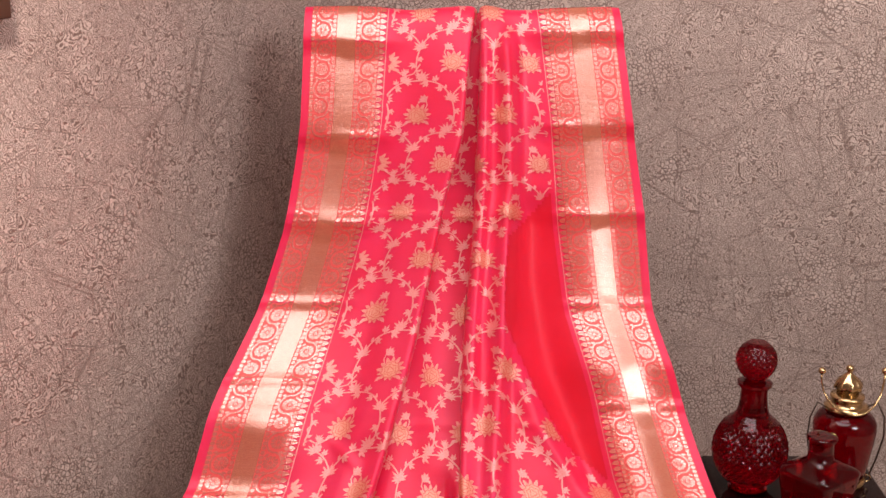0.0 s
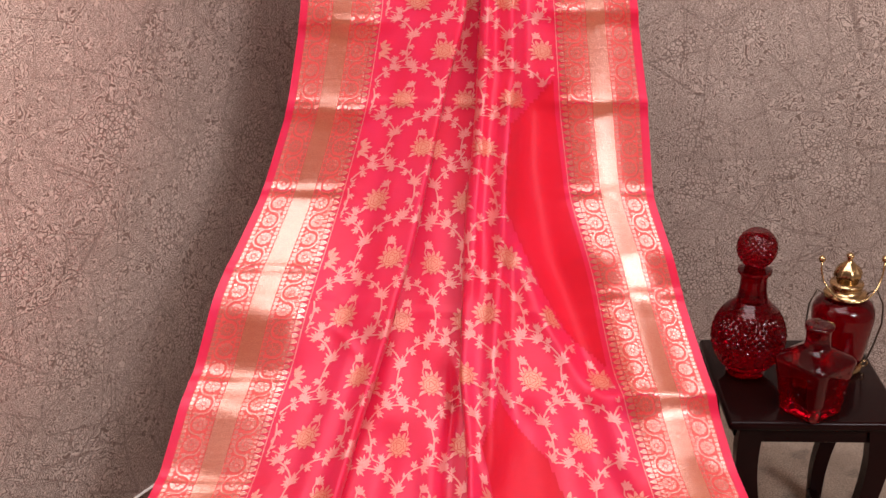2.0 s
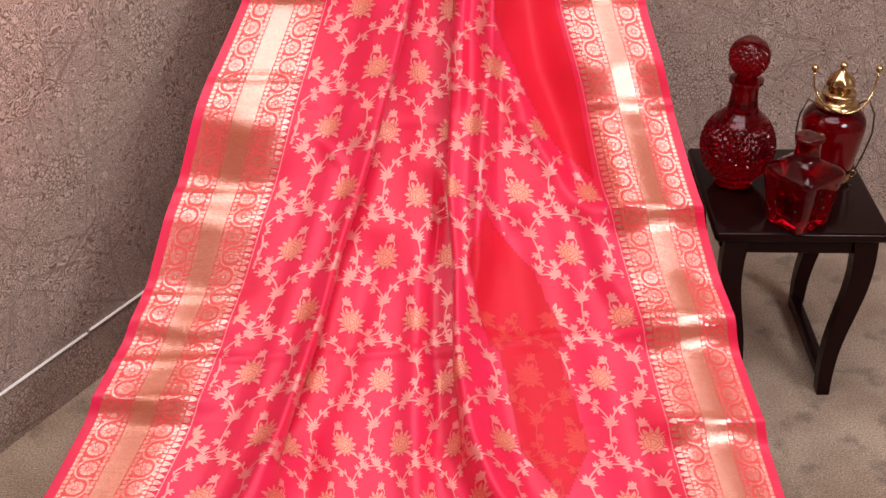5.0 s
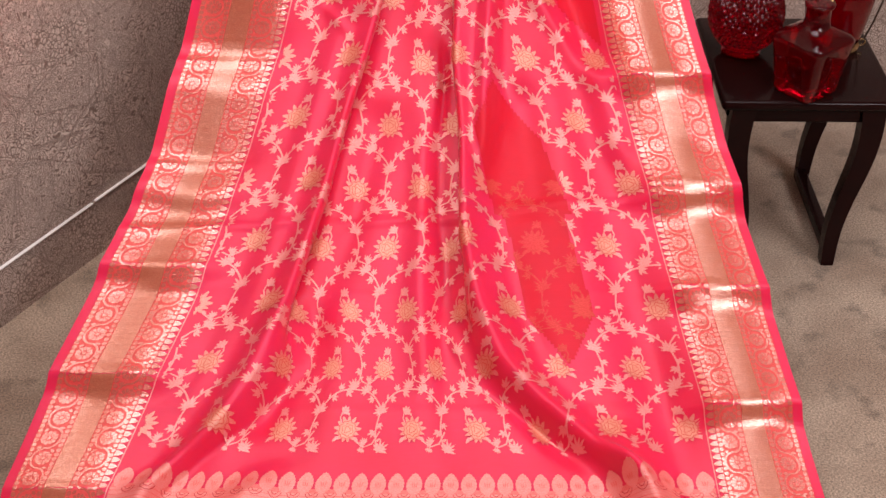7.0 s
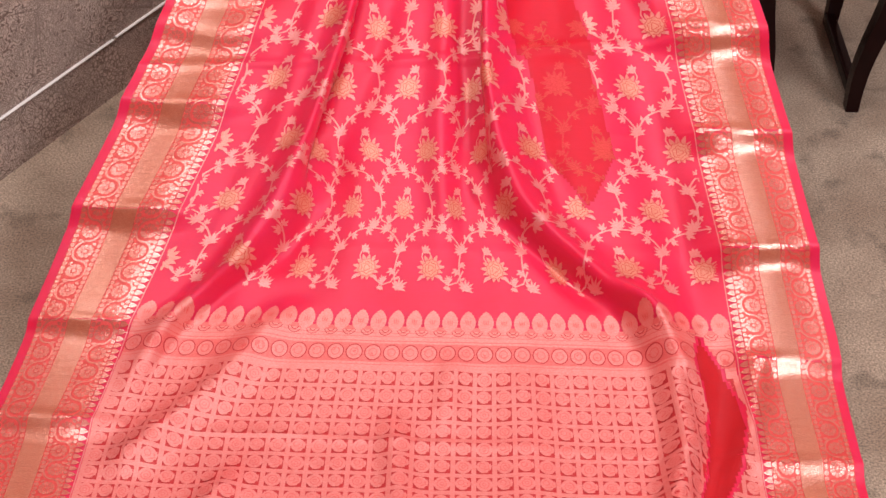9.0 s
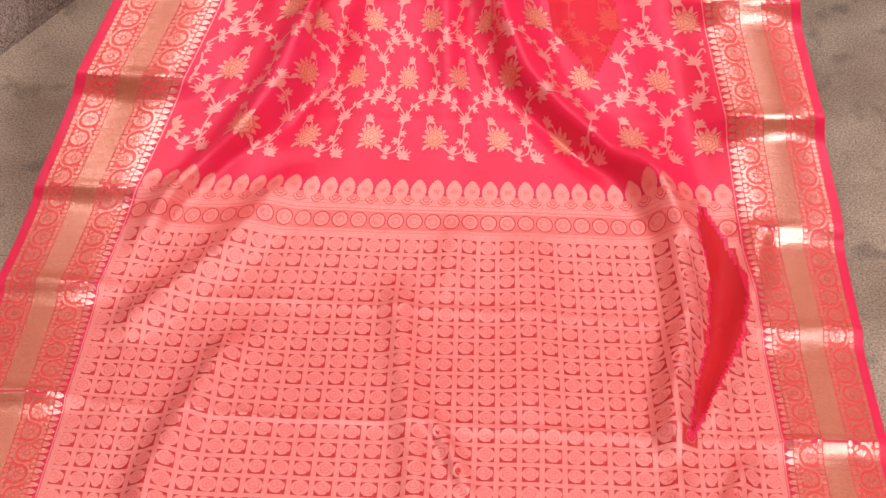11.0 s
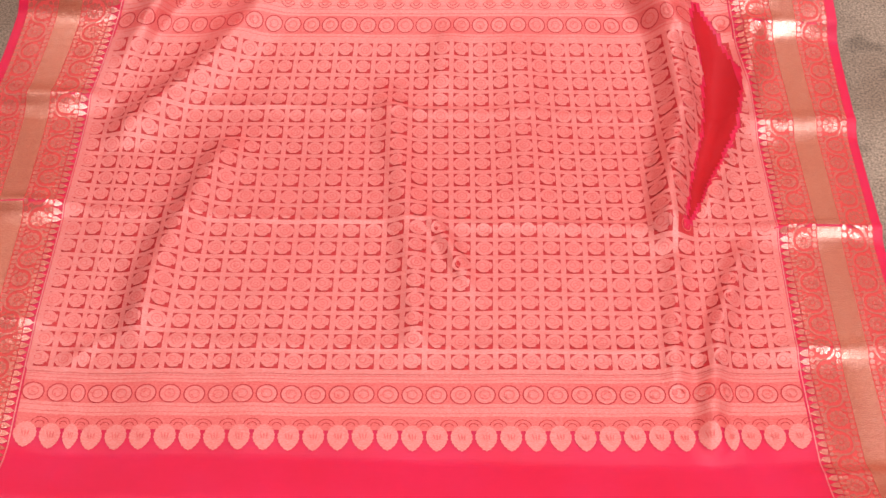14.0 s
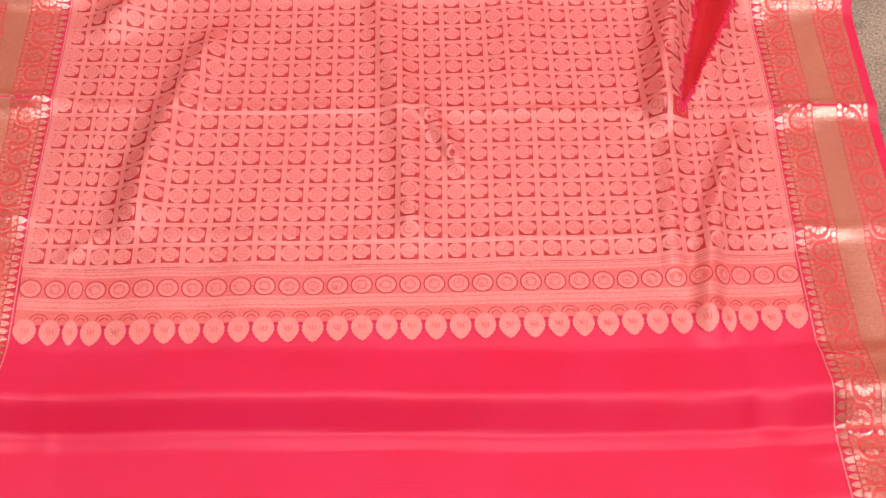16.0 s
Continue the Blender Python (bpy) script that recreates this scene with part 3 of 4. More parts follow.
class Woven:
    """Flat woven figures, drawn in the cloth's own width and length."""

    def __init__(self, lift):
        self.v, self.f, self.lift = [], [], lift

    def fan(self, cx, cy, outline, rings=2):
        k, n = len(self.v), len(outline)
        self.v.append((cx, cy))
        for r in range(1, rings + 1):
            t = r / rings
            self.v += [(cx + (x - cx) * t, cy + (y - cy) * t) for x, y in outline]
        self.f += [(k, k + 1 + i, k + 1 + (i + 1) % n) for i in range(n)]
        for r in range(1, rings):
            a, b = k + 1 + (r - 1) * n, k + 1 + r * n
            self.f += [(a + i, b + i, b + (i + 1) % n, a + (i + 1) % n) for i in range(n)]

    def ring(self, cx, cy, r0, r1, n=12):
        k = len(self.v)
        for i in range(n):
            c, s = math.cos(2 * math.pi * i / n), math.sin(2 * math.pi * i / n)
            self.v += [(cx + r0 * c, cy + r0 * s), (cx + r1 * c, cy + r1 * s)]
        self.f += [(k + 2 * i, k + 2 * i + 1, k + 2 * ((i + 1) % n) + 1, k + 2 * ((i + 1) % n)) for i in range(n)]

    def disc(self, cx, cy, r, n=10, sy=1.0):
        self.fan(cx, cy, [(cx + r * math.cos(2 * math.pi * i / n), cy + sy * r * math.sin(2 * math.pi * i / n)) for i in range(n)], 1)

    def stroke(self, pts, w0, w1=None):
        k, m = len(self.v), len(pts)
        for i, (x, y) in enumerate(pts):
            a, b = pts[max(i - 1, 0)], pts[min(i + 1, m - 1)]
            dx, dy = b[0] - a[0], b[1] - a[1]
            l = math.hypot(dx, dy) or 1
            w = (w0 + ((w1 if w1 is not None else w0) - w0) * i / (m - 1)) / 2
            self.v += [(x - dy / l * w, y + dx / l * w), (x + dy / l * w, y - dx / l * w)]
        self.f += [(k + 2 * i, k + 2 * i + 1, k + 2 * i + 3, k + 2 * i + 2) for i in range(m - 1)]

    def leaf(self, x, y, angle, length, width):
        c, s = math.cos(angle), math.sin(angle)
        out = [(0, 0), (0.35, 0.5), (0.7, 0.38), (1, 0), (0.7, -0.38), (0.35, -0.5)]
        pts = [(x + c * a * length - s * b * width, y + s * a * length + c * b * width) for a, b in out]
        self.fan(x + c * length * 0.5, y + s * length * 0.5, pts, 1)

    def strip(self, q0, q1, s0, s1, dq, ds):
        k = len(self.v)
        nq, ns = max(1, round((q1 - q0) / dq)), max(1, round((s1 - s0) / ds))
        for i in range(ns + 1):
            self.v += [(q0 + (q1 - q0) * j / nq, s0 + (s1 - s0) * i / ns) for j in range(nq + 1)]
        self.f += [(k + i * (nq + 1) + j, k + i * (nq + 1) + j + 1, k + (i + 1) * (nq + 1) + j + 1, k + (i + 1) * (nq + 1) + j) for i in range(ns) for j in range(nq)]

    def make(self, name, mat, parent, label="", warp=None, keep=None, stuff=True):
        p = np.array(self.v)
        q, s = p[:, 0], p[:, 1]
        if warp is not None:
            s = np.interp(s, warp[0], warp[1])
        faces = self.f
        if keep is not None:
            ok = keep(q, s)
            faces = [f for f in faces if all(ok[v] for v in f)]
        ob = mesh_ob(name, on_cloth(q, s, np.full(len(q), self.lift)), faces, mat, parent, True, label)
        if stuff:
            ob["kind"] = "stuff"
        return ob


saree = empty("saree", 0.0, 1.2, 0.0)
tagged(saree, "bright pink silk saree with gold brocade, draped onto the carpet", "saree")
saree.matrix_world = Matrix.Identity(4)
nq = len(Q)
cloth_faces = [(i * nq + j, i * nq + j + 1, (i + 1) * nq + j + 1, (i + 1) * nq + j) for i in range(len(S) - 1) for j in range(nq - 1)]
mesh_ob("cloth", GRID.reshape(-1, 3), cloth_faces, SILK, saree, True, "bright pink silk cloth with soft pleats")

# rows of the flower field: row number times pitch against the place along the cloth
PITCH_Q, PITCH_S = 0.1076, 0.0975
ROW_S = [0.018, 0.101, 0.187, 0.265, 0.345, 0.425, 0.51, 0.612, 0.703, 0.808, 0.905, 1.010, 1.104, 1.207, 1.296, 1.390, 1.49]
ROW_V = [k * PITCH_S for k in range(len(ROW_S))]
WARP = ([-PITCH_S * 2] + ROW_V, [0.018 - 0.17] + ROW_S)


def lotus(w, x, y, k=1.0):
    """A lotus: thirteen pointed petals round a broad middle. y grows downwards along the cloth."""
    out = []
    for i in range(104):
        a = math.pi / 2 + 2 * math.pi * (i + 0.5) / 104
        t = abs(((i + 0.5) * 13 / 104) % 1 - 0.5) * 2
        tip = 0.0222 if math.sin(a) < 0.35 else 0.0185
        r = 0.0118 + (tip - 0.0118) * (1 - t) ** 0.72 * (1.06 if int(i * 13 / 104) % 2 else 0.92)
        out.append((x + k * r * math.cos(a), y + k * r * math.sin(a)))
    w.fan(x, y, out, 3)


def lotus_bud(w, x, y, m, k=1.0):
    """The curled bud on a stalk that leans to the side m over a lotus."""
    w.stroke([(x + m * 0.013 * k, y - 0.012 * k), (x + m * 0.0165 * k, y - 0.020 * k), (x + m * 0.0145 * k, y - 0.028 * k)], 0.0022 * k, 0.0018 * k)
    for d in (-1.5, -0.9, -0.3, 0.3, 0.9):
        w.leaf(x + m * 0.011 * k, y - 0.029 * k, -math.pi / 2 + m * (d - 0.3), (0.0125 - 0.002 * abs(d)) * k, 0.0056 * k)
    w.disc(x + m * 0.011 * k, y - 0.030 * k, 0.0048 * k, 8)
    w.leaf(x + m * 0.004 * k, y - 0.029 * k, math.pi / 2 + m * 0.5, 0.007 * k, 0.004 * k)
    for dx in (-1, 1):
        w.leaf(x + dx * 0.013 * k, y + 0.010 * k, math.pi / 2 - dx * 0.75, 0.013 * k, 0.006 * k)


def lotus_scales(w, x, y, k=1.0):
    """Fine lines between the scale-like petals over the middle of a lotus."""
    for r, count, off in ((0.0120, 9, 0.0), (0.0076, 6, 0.4), (0.0036, 3, 0.1)):
        for i in range(count):
            a = off + 2 * math.pi * i / count
            h = math.pi / count
            w.stroke([(x + k * (r * math.cos(a + j * h) + 0.0022 * (1 - j * j) * math.cos(a)), y + k * (r * math.sin(a + j * h) + 0.0022 * (1 - j * j) * math.sin(a))) for j in (-1, -0.5, 0, 0.5, 1)], 0.0011, 0.0011)


def sprig(w, x, y, a, k=1.0):
    """A small fan-shaped blossom that points along the angle a."""
    for i in range(9):
        d = -1.9 + 3.8 * i / 8
        l = 0.0162 - 0.0044 * abs(d) / 1.9 + (0.0016 if i % 2 else -0.0012)
        w.leaf(x, y, a + d, l * k, 0.0040 * k)
    w.disc(x + 0.002 * k * math.cos(a), y + 0.002 * k * math.sin(a), 0.0054 * k, 9)


def bud(w, x, y, a, k=1.0):
    """Three leaves on a short stalk."""
    c, s = math.cos(a), math.sin(a)
    w.stroke([(x, y), (x + 0.005 * k * c, y + 0.005 * k * s)], 0.0018, 0.0016)
    for d, l in ((-1.0, 0.0090), (-0.4, 0.0125), (0.25, 0.0140), (0.9, 0.0100)):
        w.leaf(x + 0.004 * k * c, y + 0.004 * k * s, a + d, l * k, 0.0046 * k)


def bowed(a, b, bend, n=12):
    dx, dy = b[0] - a[0], b[1] - a[1]
    return [(a[0] + dx * t - dy * bend * math.sin(math.pi * t), a[1] + dy * t + dx * bend * math.sin(math.pi * t)) for t in (i / n for i in range(n + 1))]


def wreath(w, x, y, hw, hh, m):
    """The vine round one lotus: an arch over it and the stem on its side."""
    top, left, right = (x, y - hh * 0.66), (x - hw, y - hh * 0.34), (x + hw, y - hh * 0.34)
    low = (x - hw, y + hh * 0.34)
    for end, side in ((left, -1), (right, 1)):
        pts = bowed(end, top, 0.17 if side > 0 else -0.17)
        w.stroke(pts, 0.0027, 0.0023)
        ang = math.atan2(top[1] - end[1], top[0] - end[0])
        if side == -m:
            sprig(w, *pts[8], ang + side * 0.5, 0.86)
            bud(w, *pts[4], ang - side * 0.9, 0.85)
            bud(w, *pts[5], ang + side * 1.3, 0.7)
        else:
            bud(w, *pts[9], ang - side * 1.0, 1.0)
            bud(w, *pts[7], ang + side * 0.9, 0.85)
            bud(w, *pts[4], ang - side * 0.8, 0.8)
            w.leaf(*pts[3], ang + side * 1.0, 0.010, 0.0045)
    stem = bowed(low, left, 0.10 * m)
    w.stroke(stem, 0.0027, 0.0024)
    sprig(w, left[0], left[1] + 0.004, -math.pi / 2 + 0.35 * m, 1.02)
    sprig(w, low[0] - m * 0.003, low[1] - 0.004, -math.pi / 2 - 0.5 * m, 0.98)
    bud(w, *stem[6], math.pi / 2 + 0.9, 0.85)
    bud(w, *stem[8], math.pi / 2 - 0.9, 0.75)
    w.leaf(*stem[3], -0.5, 0.009, 0.0042)


def brocade():
    hw, hh = PITCH_Q / 2, PITCH_S
    vines = Woven(0.0010)
    lot = []
    for r in range(-1, 16):
        m = 1 if r % 2 == 0 else -1
        for k in range(-1, 9):
            x, y = (0.056 if r % 2 == 0 else 0.11) + k * PITCH_Q, r * hh
            if -0.01 < x < BODY + 0.02 and r <= 15:
                lot.append((x, y, m))
                lotus_bud(vines, x, y, m, 0.95)
            wreath(vines, x, y, hw, hh, m)
            # a short tendril from the vine to the lotus
            vines.stroke([(x - m * hw, y + 0.002), (x - m * (hw - 0.010), y + 0.020), (x - m * 0.030, y + 0.025), (x - m * 0.016, y + 0.016)], 0.0026, 0.0018)
            sprig(vines, x - m * 0.031, y + 0.019, -0.6 if m > 0 else math.pi + 0.6, 0.66)
            bud(vines, x - m * 0.030, y + 0.024, 1.2 if m > 0 else math.pi - 1.2, 0.8)
    # gores turned from the light: figures left out, shade put into the silk colour
    gore = lambda q, s: BODY - q < np.interp(s, [0.30, 0.384, 0.53, 0.66, 0.725, 0.77, 0.81], [0, 0.085, 0.115, 0.088, 0.062, 0.017, 0])
    flap = lambda q, s: np.abs(BODY - q - 0.178 - 0.012 * np.sin(9 * s)) < np.interp(s, [0.84, 0.93, 1.062, 1.064, 1.22, 1.30], [0, 0.052, 0.06, 0.045, 0.05, 0])
    inside = lambda q, s: (q > 0.004) & (q < BODY - 0.004) & (s < 1.425) & (s > -0.25) & ~gore(q, s) & ~flap(q, s)
    vines.make("vine_brocade", ZARI_BODY, saree, "rose-gold woven vines with small leaves", WARP, inside)
    turned_away = lambda q, s: (q > 0.004) & (q < BODY - 0.004) & (gore(q, s) | flap(q, s))
    faded = lambda q, s: flap(q, s) & (s > 1.0)
    under = Woven(0.0005)
    under.strip(BODY - 0.26, BODY - 0.003, 0.30, 1.31, 0.0037, 0.006)
    under.make("turned_gore", SILK_SHADED, saree, "turned silk in deeper red, its shade put into the colour", None, turned_away, False)
    for x, y, m in lot:
        lotus(vines, x, y, 1.06)
    vines.make("dimmed_brocade", ZARI_DULL, saree, "woven vines dimmed in colour where the cloth faces away", WARP, faded)
    scales = Woven(0.0021)
    for x, y, m in lot:
        w = Woven(0.0012)
        lotus(w, x, y, 1.06)
        ob = w.make("lotus_motif", ZARI_LOTUS, saree, "", WARP, inside, False)
        if len(ob.data.polygons) > 150:
            c = Woven(0.0016)
            c.fan(x, y, [(x + (0.0112 + 0.0012 * (i % 2)) * math.cos(i * math.pi / 13), y + (0.0112 + 0.0012 * (i % 2)) * math.sin(i * math.pi / 13)) for i in range(26)], 2)
            c.make("lotus_heart", ZARI_HEART, ob, "golden heart of the lotus", WARP, inside, False)
            lotus_scales(scales, x, y, 1.02)
    scales.make("petal_line", ZARI_LINE, saree, "fine red lines between the woven petals", WARP, inside)


brocade()


def rosette(w, x, y, r):
    w.disc(x, y, r * 0.24, 8)
    for i in range(11):
        a = 2 * math.pi * i / 11
        c, s = math.cos(a), math.sin(a)
        out = []
        for d, o in ((0.27, 0.0), (0.66, 0.165), (0.90, 0.225), (1.04, 0.0), (0.90, -0.225), (0.66, -0.165)):
            out.append((x + r * (d * c - o * s), y + r * (d * s + o * c)))
        w.fan(x + r * 0.75 * c, y + r * 0.75 * s, out, 1)


def scroll_column(w, q, width, s0, s1, flip):
    """Rosettes in the bends of one winding stem."""
    pitch, s, k = 0.031, s0, 0
    while s < s1:
        side = flip * (1 if k % 2 else -1)
        rosette(w, q + side * width * 0.08, s, width * 0.42)
        w.stroke([(q - side * width * 0.52 * math.cos(t), s + pitch * 0.50 * math.sin(t)) for t in np.linspace(-1.35, 1.35, 9)], 0.0024, 0.0024)
        w.stroke([(q - side * width * 0.12, s + pitch * 0.49), (q + side * width * 0.12, s + pitch * 0.50), (q + side * width * 0.36, s + pitch * 0.60)], 0.0024, 0.0022)
        w.leaf(q + side * width * 0.22, s + pitch * 0.46, 0.2 if side > 0 else math.pi - 0.2, 0.0075, 0.0042)
        w.leaf(q - side * width * 0.28, s + pitch * 0.56, 2.4 if side > 0 else 0.7, 0.0070, 0.0040)
        s += pitch
        k += 1


def border(side, name):
    """One gold border. c counts from the outer selvedge inwards."""
    w = Woven(0.0010)
    at = (lambda c: -BORDER + c) if side < 0 else (lambda c: BODY + BORDER - c)
    s0, s1 = -0.26, 2.55
    for c, r in ((0.0160, 0.0031), (0.0492, 0.0031), (0.0878, 0.0031), (0.1180, 0.0028)):
        for k in range(int((s1 - s0) / 0.0072)):
            w.disc(at(c), s0 + 0.0072 * k, r, 8, 1.05)
    scroll_column(w, at(0.0328), 0.0245, s0, s1, 1 if side < 0 else -1)
    scroll_column(w, at(0.1035), 0.0245, s0, s1, -1 if side < 0 else 1)
    k = 0
    while s0 + 0.0098 * k < s1:
        s = s0 + 0.0098 * k
        x0, x1 = at(0.1215), at(0.1325)
        w.fan((2 * x0 + x1) / 3, s, [(x0, s - 0.0042), ((x0 + x1) / 2, s - 0.0036), (x1, s), ((x0 + x1) / 2, s + 0.0036), (x0, s + 0.0042)], 1)
        k += 1
    w.make(name, ZARI_BORDER, saree, "gold brocade border of scrolling rosettes")
    for a, b in ((0.1325, 0.1340),):
        line = Woven(0.0010)
        line.strip(*sorted((at(a), at(b))), s0, s1, 0.002, 0.006)
        line.make("edge_line", ZARI_BODY, saree, "fine woven line beside the border", None, None, False)
    ground = Woven(0.0006)
    ground.strip(*sorted((at(0.0122), at(0.1208))), s0, s1, 0.0045, 0.006)
    ground.make("border_ground", ZARI_GROUND, saree, "dense rose-gold ground of the border", None, None, False)
    band = Woven(0.0011)
    band.strip(*sorted((at(0.0532), at(0.0838))), s0, s1, 0.0045, 0.006)
    band.make("gold_band", ZARI_BAND, saree, "plain gold band in the border", None, None, False)


border(-1, "border")
border(1, "border")


def end_piece():
    """The broad gold end panel: lotus buds, roundels and a chequer of small roundels."""
    n = 33
    p = BODY / n
    # a turned-over plain fold; its shade is put into a deeper red
    turned = lambda q, s: np.abs(q - np.interp(s, [1.5, 1.6, 1.7, 1.8, 1.86], [0.840, 0.858, 0.838, 0.792, 0.764])) > np.interp(s, [1.485, 1.53, 1.62, 1.78, 1.865], [0, 0.018, 0.025, 0.019, 0])
    w, rim, faint = Woven(0.0009), Woven(0.0013), Woven(0.0022)
    for top, sign in ((1.472, -1), (2.148, 1)):
        for k in range(n):
            x = (k + 0.5) * p
            out = []
            for i in range(36):
                a = 2 * math.pi * i / 36
                r = 0.0118 * (1.03 if i % 2 else 0.97)
                tip = 0.26 * max(0.0, sign * math.sin(a)) ** 6
                out.append((x + r * math.cos(a), top + r * math.sin(a) * (1.22 + tip)))
            w.fan(x, top, out, 2)
            # the little arch between two buds
            for r in (0.0052, 0.0098):
                rim.stroke([(x + p / 2 + r * math.cos(t), top - sign * (0.012 + r * math.sin(t))) for t in np.linspace(0.25, math.pi - 0.25, 7)], 0.0010, 0.0010)
            for i in range(3):
                faint.leaf(x - 0.004 + 0.004 * i, top - 0.004, 1.3 + 0.2 * i, 0.009, 0.0016)
    for mid in (1.520, 2.094):
        for k in range(n):
            x = (k + 0.5) * p
            w.disc(x, mid, 0.0108, 16)
            faint.ring(x, mid, 0.0052, 0.0064, 12)
            faint.leaf(x - 0.003, mid, 0.4 + k, 0.006, 0.002)
            rim.ring(x, mid, 0.0110, 0.0124, 14)
    for a, b in ((1.486, 1.4895), (1.4905, 1.495), (1.496, 1.5015), (1.503, 1.506), (1.5345, 1.538), (1.539, 1.545), (2.0675, 2.0695), (2.0705, 2.074), (2.075, 2.0785), (2.106, 2.110), (2.111, 2.1175), (2.1185, 2.122)):
        w.strip(0.002, BODY - 0.002, a, b, 0.0045, 0.004)
    w.make("bud_band", ZARI_PALLU, saree, "rows of woven buds and roundels in rose gold", None, turned)
    rim.make("roundel_rim", RIM, saree, "fine red outline of the woven roundel", None, turned)
    fold = Woven(0.0006)
    fold.strip(0.72, 0.875, 1.486, 1.866, 0.0037, 0.006)
    fold.make("turned_fold", PALLU_SHADED, saree, "turned silk in deeper red, its shade put into the colour", None, lambda q, s: ~turned(q, s), False)
    base = Woven(0.0007)
    base.strip(0.002, BODY - 0.002, 1.546, 2.066, 0.0045, 0.006)
    base.make("end_ground", PALLU_GROUND, saree, "dense woven ground of the end panel", None, turned, False)
    for a, b in ((1.4795, 1.5455), (2.0665, 2.1400)):
        base = Woven(0.0007)
        base.strip(0.002, BODY - 0.002, a, b, 0.0045, 0.006)
        base.make("band_ground", END_BAND_GROUND, saree, "rose-gold ground of the roundel band", None, turned, False)
    g = Woven(0.0012)
    s0, s1, rows = 1.546, 2.064, 19
    ps = (s1 - s0) / rows
    for k in range(n + 1):
        x = min(max(k * p, 0.004), BODY - 0.004)
        g.strip(x - 0.0032, x + 0.0032, s0, s1, 0.0016, 0.006)
    cross = Woven(0.0016)
    for r in range(rows + 1):
        s = s0 + r * ps
        cross.strip(0.002, BODY - 0.002, s - 0.0031, s + 0.0031, 0.0045, 0.00155)
    cross.make("lattice", ZARI_PALLU, saree, "woven rose-gold cross lines", None, turned)
    g.make("lattice", ZARI_PALLU, saree, "woven rose-gold lattice", None, turned)
    w, curl = Woven(0.0019), Woven(0.0027)
    for r in range(rows):
        for k in range(n):
            x, y = (k + 0.5) * p, s0 + (r + 0.5) * ps
            if (r + k) % 2:
                w.disc(x, y, 0.0107, 14)
                faint.ring(x, y, 0.0056, 0.0066, 12)
                faint.ring(x, y, 0.0020, 0.0028, 8)
            else:
                w.disc(x - 0.0010, y - 0.0009, 0.0094, 13)
                curl.leaf(x - 0.0065, y + 0.0078, 0.0, 0.0122, 0.0036)
                curl.leaf(x + 0.0078, y - 0.0065, math.pi / 2, 0.0122, 0.0036)
                faint.ring(x - 0.0026, y - 0.0022, 0.0034, 0.0043, 10)
                faint.leaf(x - 0.002, y + 0.0052, -0.35, 0.0100, 0.0014)
                faint.leaf(x + 0.0046, y - 0.004, 1.2, 0.0090, 0.0014)
    w.make("roundel_weave", ZARI_PALLU, saree, "small woven roundels in rose gold", None, turned)
    curl.make("leaf_weave", ZARI_PALLU, saree, "small woven leaves beside the roundels", None, turned)
    faint.make("roundel_line", END_BAND_GROUND, saree, "fine darker lines inside the roundels", None, turned)


end_piece()


# ---- the rail that carries the saree ----
rail = empty("garment_rail", 0.03, 2.268, 0.0)
tagged(rail, "thin dark steel garment rail behind the draped saree", "rail")


def rail_part(name, a, b, r):
    part(name, tube([a, b], r, 10), STEEL, rail)


rail_part("crossbar", (-0.235, 0, 1.078), (0.235, 0, 1.078), 0.012)
for sx in (-0.17, 0.19):
    rail_part("post", (sx, 0, 0.01), (sx, 0, 1.072), 0.010)
    rail_part("foot", (sx, -0.12, 0.011), (sx, 0.2, 0.011), 0.011)


# ---- the stool and what stands on it ----
TOP = 0.327
SX, SY = 0.600, 2.055


def make_stool():
    st = empty("stool", SX, SY, 0.0)
    tagged(st, "low dark mahogany stool with curved legs, glossy top", "stool")
    part("seat", box((0.285, 0.30, 0.018), (0.0, 0.0, TOP - 0.009), 0.007), MAHOGANY, st, "glossy dark mahogany top")
    for y in (-0.128, 0.128):
        part("apron", box((0.235, 0.016, 0.026), (0, y, TOP - 0.0315), 0.002), MAHOGANY, st)
    for x in (-0.119, 0.119):
        part("apron", box((0.016, 0.235, 0.026), (x, 0, TOP - 0.0315), 0.002), MAHOGANY, st)
    top = TOP - 0.0185
    for sx in (-1, 1):
        for sy in (-1, 1):
            bm = bmesh.new()
            rings = []
            for i in range(15):
                t = i / 14
                z = top * (1 - t)
                bend = 0.008 * math.sin(2 * math.pi * t) * (1 - 0.3 * t)
                x = sx * ((0.122 if sy > 0 else 0.104) - (0.030 if sy > 0 else 0.024) * t + bend)
                y = sy * (0.127 + 0.004 * t)
                wx, wy = 0.0195 * (1 - 0.45 * t), 0.015 * (1 - 0.25 * t)
                rings.append([bm.verts.new((x + a * wx, y + b * wy, z)) for a, b in ((-1, -1), (1, -1), (1, 1), (-1, 1))])
            for a, b in zip(rings, rings[1:]):
                for k in range(4):
                    bm.faces.new((a[k], a[(k + 1) % 4], b[(k + 1) % 4], b[k]))
            bm.faces.new(rings[0])
            bm.faces.new(rings[-1][::-1])
            bmesh.ops.recalc_face_normals(bm, faces=bm.faces)
            part("leg", bm, MAHOGANY, st, smooth=False)
        part("stretcher", box((0.020, 0.25, 0.022), (sx * 0.085, 0, 0.020), 0.003), MAHOGANY, st)
    return st


make_stool()


